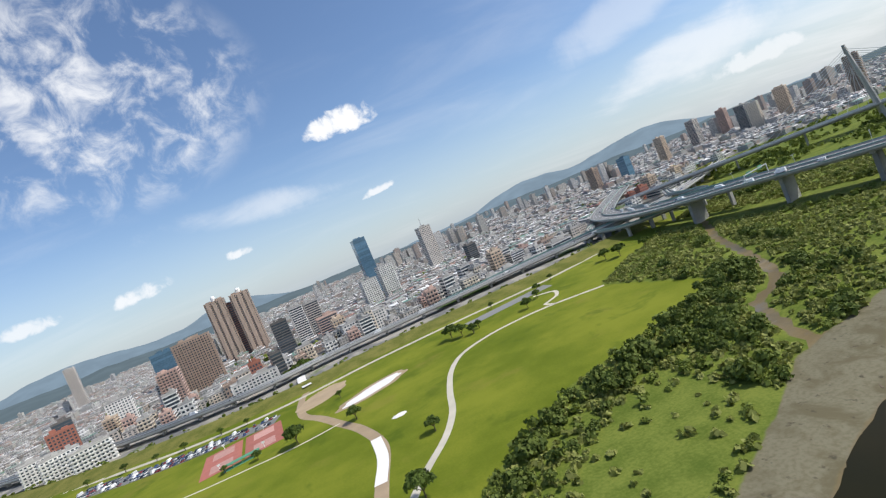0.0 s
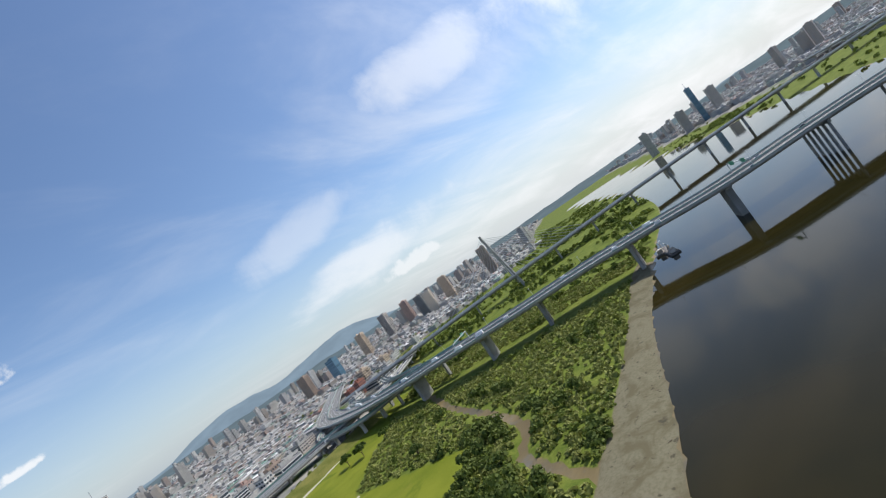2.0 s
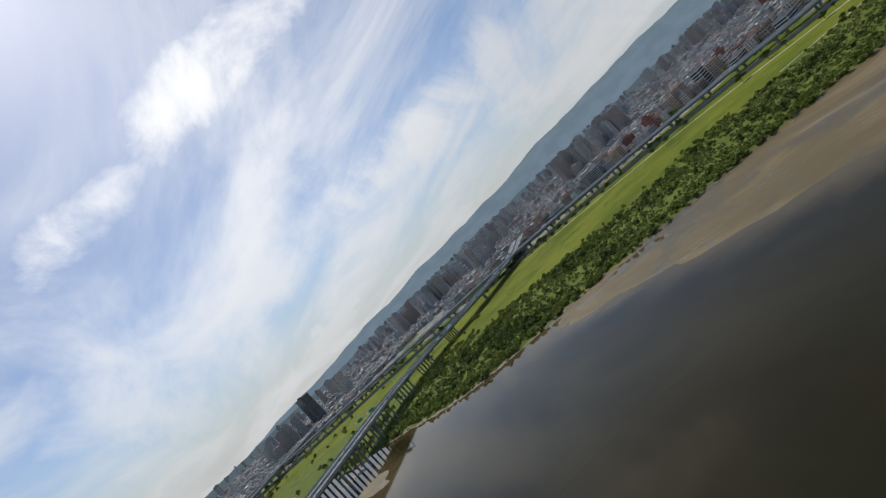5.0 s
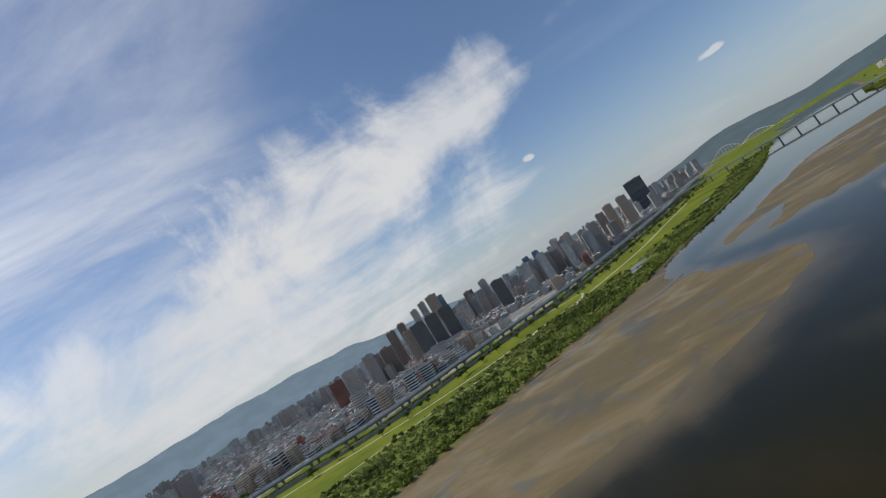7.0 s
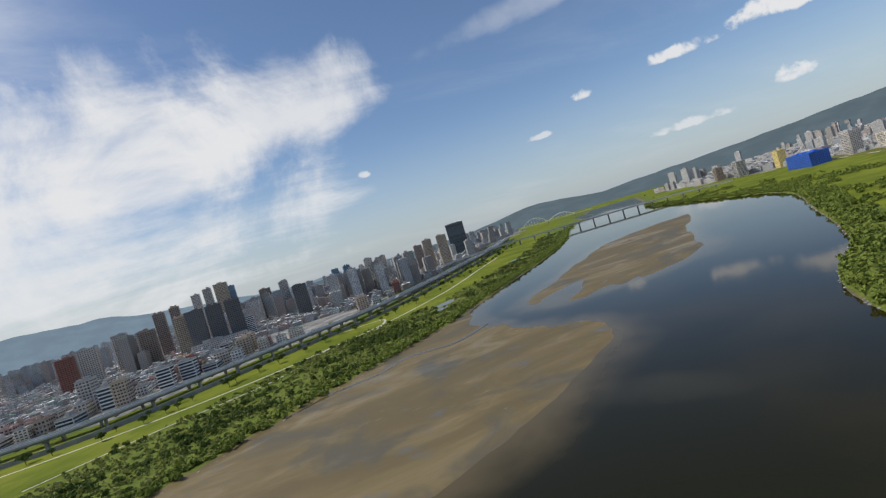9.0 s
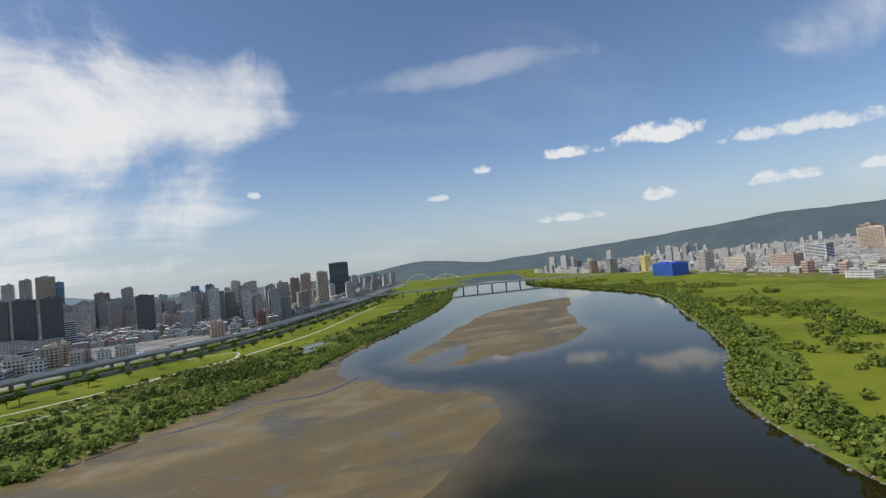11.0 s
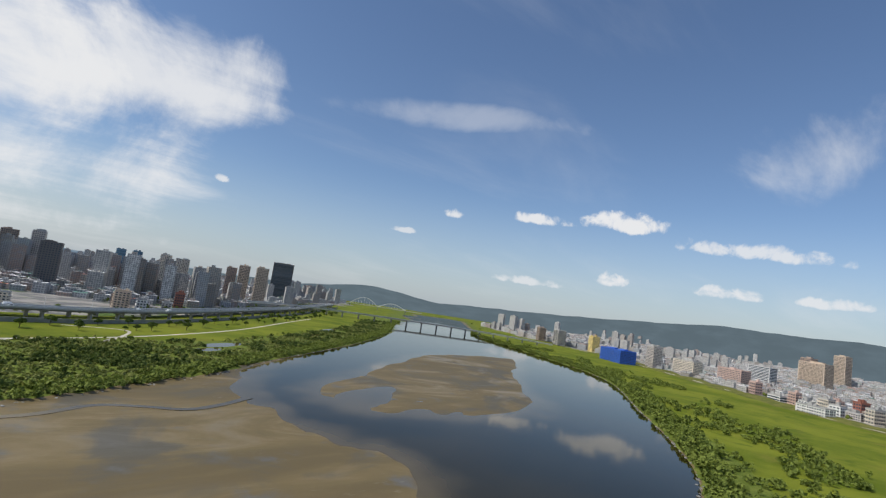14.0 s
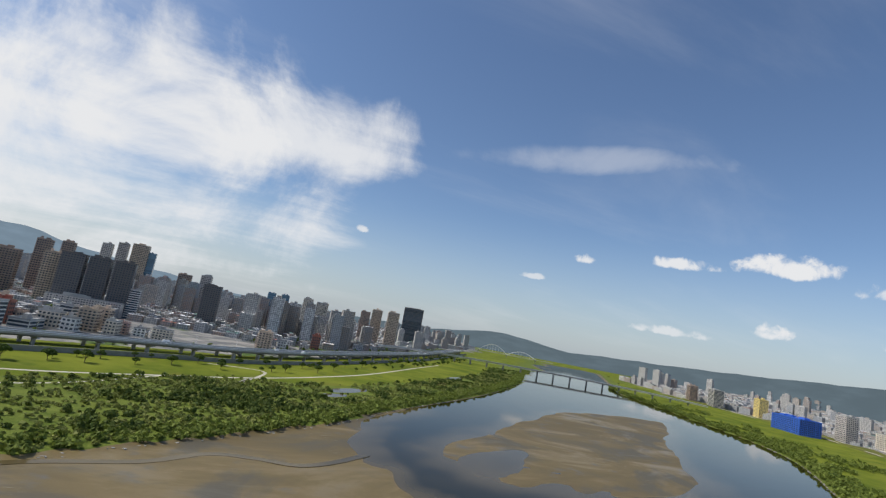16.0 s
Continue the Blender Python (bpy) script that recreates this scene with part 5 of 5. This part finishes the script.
for x, y, k, s in PLACES:
    copy_thing(KINDS[k], pose(x, y, 0, 0, 0, (x * 37) % 360) @ Matrix.Scale(s, 4))
for i in range(8, len(VIADUCT) - 20, 1):
    for off in (38, 64):
        x, y = VIADUCT[i][:2] + vr[i] * off + RS.normal(scale=5, size=2)
        if RS.uniform() < 0.5 and abs(y) > 330:
            copy_thing(KINDS[RS.randint(3)], pose(x, y, 0, 0, 0, RS.uniform(0, 360)) @ Matrix.Scale(RS.uniform(0.7, 1.1), 4))
for k in range(60):
    i = RS.randint(len(NORTH_BANK))
    x, y = NORTH_BANK[i] + RS.normal(scale=22, size=2)
    q = np.array([(x, y)])
    if signed(q, RIVER)[0] < -6 and signed(q, CITY_NORTH)[0] < -5 and to_line(q, FREEWAY[:, :2])[0] > 24 and x < 300 and y < 30:
        copy_thing(KINDS[RS.randint(2)], pose(x, y, -0.2, 0, 0, RS.uniform(0, 360)) @ Matrix.Scale(RS.uniform(0.7, 1.0), 4))
for ob in KINDS:
    for o in (*ob.children_recursive, ob):
        bpy.data.objects.remove(o)

drift, stones = Boxes(), Boxes()
p = field((-40, 20), (380, 225), 6000)
for x, y in p[signed(p, MUD_NORTH) > 1.5]:
    if RS.uniform() < 0.45:
        drift.add(x, y, -1.15, RS.uniform(0.3, 2.4), RS.uniform(0.15, 0.5), RS.uniform(0.15, 0.45), RS.uniform(0, 3.1))
tagged(drift.done("driftwood_litter", M_BARK), "dark driftwood and litter on the mud", "debris", kind="stuff")
for bank, lo, hi in ((NORTH_BANK, (-700, -620), (20, 60)), (SOUTH_BANK, (-300, -700), (560, 0))):
    t, r = side_of(bank)
    for k in range(1500):
        i = RS.randint(len(bank) - 1)
        x, y = bank[i] + (bank[i + 1] - bank[i]) * RS.uniform() + RS.normal(scale=0.9, size=2)
        if lo[0] < x < hi[0] and lo[1] < y < hi[1]:
            stones.add(x, y, -1.5, RS.uniform(0.5, 1.8), RS.uniform(0.4, 1.3), RS.uniform(0.4, 0.9), RS.uniform(0, 3.1))
tagged(stones.done("bank_stones", M_CONC_D), "pale weathered stones along the waterline", "stones", kind="stuff")


# ---------------------------------------------------------------- vehicles and small things
def car(label, paint, long=4.4, wide=1.8, high=1.5, van=False):
    top = empty("car" if long < 6 else "truck", Matrix(), label, "car" if long < 6 else "truck", "vehicles on the roads")
    bm = bmesh.new()
    box(bm, 0, 0, 0.3, long, wide, high * 0.42)
    if van:
        box(bm, -0.08 * long, 0, 0.3 + high * 0.42, long * 0.8, wide * 0.96, high * 0.5)
    bmesh.ops.bevel(bm, geom=bm.edges[:], offset=0.12, segments=2, affect="EDGES")
    part("body", bm, paint, top)
    bm = bmesh.new()
    box(bm, -0.1, 0, 0.3 + high * 0.42, long * (0.2 if van else 0.55), wide * 0.9, high * 0.42, taper=0.78)
    part("cabin", bm, M_GLASS, top, "dark glazed cabin")
    for x in (-0.32, 0.32):
        for y in (-0.46, 0.46):
            bm = bmesh.new()
            r = bmesh.ops.create_cone(bm, segments=10, radius1=0.33, radius2=0.33, depth=0.24, cap_ends=True)["verts"]
            bmesh.ops.transform(bm, verts=r, matrix=Matrix.Translation((x * long, y * wide, 0.33)) @ Euler((radians(90), 0, 0)).to_matrix().to_4x4())
            wheel = part("wheel", bm, M_TYRE, top)
            bm = bmesh.new()
            r = bmesh.ops.create_cone(bm, segments=8, radius1=0.19, radius2=0.16, depth=0.28, cap_ends=True)["verts"]
            bmesh.ops.transform(bm, verts=r, matrix=Matrix.Translation((x * long, y * wide, 0.33)) @ Euler((radians(90), 0, 0)).to_matrix().to_4x4())
            part("rim", bm, M_STEEL, wheel, "pale metal rim")
    return top


PAINT = [plain("car_white", (0.75, 0.75, 0.74), 0.3), plain("car_silver", (0.42, 0.43, 0.45), 0.3, 0.5), plain("car_black", (0.02, 0.02, 0.025), 0.25), plain("car_blue", (0.04, 0.09, 0.28), 0.3), plain("car_red", (0.35, 0.03, 0.03), 0.3)]
CARS = [car("white parked or passing saloon car", PAINT[0]), car("silver saloon car on the road", PAINT[1]), car("black saloon car on the road", PAINT[2]), car("dark blue hatchback car on the road", PAINT[3], 3.9), car("red hatchback car on the road", PAINT[4], 3.9),
        car("white box truck on the road", PAINT[0], 8.0, 2.4, 3.2, True), car("white delivery van on the road", PAINT[0], 5.2, 1.9, 2.2, True)]
rng = random.Random(21)
park = smooth_line([(-265, 434), (-210, 410), (-160, 396), (-104, 389)], 3.0)
pt, pr = side_of(park)
for i in range(len(park)):
    for off in (-7.0, 0.5, 7.0):
        if rng.random() < 0.72:
            x, y = park[i] + pr[i] * off
            a = math.degrees(math.atan2(pr[i][1], pr[i][0])) + rng.uniform(-4, 4)
            copy_thing(CARS[rng.choice((0, 0, 1, 1, 2, 3, 4, 6))], pose(x, y, 0.06, 0, 0, a))
for line, half, count in ((FREEWAY, 17.5, 70), (VIADUCT, 10.5, 60), (smooth_line(RAMPS[0][1], 8), 9, 26)):
    t, r = side_of(line)
    for k in range(count):
        i = rng.randrange(6, len(line) - 6)
        off = rng.choice((-0.78, -0.5, -0.25, 0.25, 0.5, 0.78)) * half
        x, y = line[i][:2] + r[i] * off
        a = math.degrees(math.atan2(t[i][1], t[i][0])) + (180 if off > 0 else 0)
        copy_thing(CARS[rng.choice((0, 0, 1, 2, 3, 5, 5, 6))], pose(x, y, line[i][2] + 0.06, 0, 0, a))
for ob in CARS:
    for o in (*ob.children_recursive, ob):
        bpy.data.objects.remove(o)


def sign_gantry(x, y, z, turn):
    top = empty("sign_gantry", pose(x, y, z, 0, 0, turn), "steel sign gantry over the freeway lanes", "gantry", "gantries")
    for s in (-1, 1):
        bm = bmesh.new()
        box(bm, 0, s * 16.6, 0, 0.5, 0.5, 7.2)
        part("post", bm, M_STEEL, top)
    bm = bmesh.new()
    box(bm, 0, 0, 6.6, 0.6, 33.5, 0.7)
    part("beam", bm, M_STEEL, top)
    for s in (-9, 8):
        bm = bmesh.new()
        box(bm, -0.5, s, 5.4, 0.2, 6.5, 3.0)
        part("sign_board", bm, M_GREENCOURT, top, "green road sign board")


for x, y in ((395, 122), (560, -95), (300, 350)):
    p, a = nearest(FREEWAY, x, y)
    sign_gantry(p[0], p[1], p[2] + 0.05, math.degrees(a))


def street_lamp(template=None):
    top = empty("street_lamp", Matrix(), "grey steel road lamp with two arms", "lamp", "road lamps")
    bm = bmesh.new()
    r = bmesh.ops.create_cone(bm, segments=8, radius1=0.14, radius2=0.08, depth=10, cap_ends=True)["verts"]
    bmesh.ops.translate(bm, verts=r, vec=(0, 0, 5))
    part("pole", bm, M_STEEL, top)
    for s in (-1, 1):
        bm = bmesh.new()
        box(bm, 0, s * 1.2, 9.9, 0.12, 2.4, 0.12)
        box(bm, 0, s * 2.5, 9.8, 0.3, 0.9, 0.2)
        part("arm", bm, M_STEEL, top)
    return top


lamp = street_lamp()
for line, gap in ((FREEWAY, 5), (VIADUCT, 3)):
    for i in range(2, len(line) - 2, gap):
        t = line[i + 1] - line[i - 1]
        copy_thing(lamp, pose(*line[i], 0, 0, math.degrees(math.atan2(t[1], t[0]))))
for o in (*lamp.children_recursive, lamp):
    bpy.data.objects.remove(o)


def barge(x, y, turn):
    top = empty("work_barge", pose(x, y, -1.2, 0, 0, turn), "dark work barge moored by the bridge pier", "boat")
    bm = bmesh.new()
    box(bm, 0, 0, -0.4, 22, 8, 1.8)
    bmesh.ops.bevel(bm, geom=bm.edges[:], offset=0.4, segments=1, affect="EDGES")
    part("hull", bm, WALLS["dark"], top)
    bm = bmesh.new()
    box(bm, -6, 0, 1.4, 5, 4, 3)
    part("deckhouse", bm, WALLS["grey"], top)
    bm = bmesh.new()
    box(bm, 5, 0, 1.4, 1, 1, 6, taper=0.6)
    box(bm, 8, 0, 6.6, 8, 0.6, 0.6)
    part("crane", bm, M_STEEL, top)


barge(372, 184, 30)
barge(388, 196, 10)
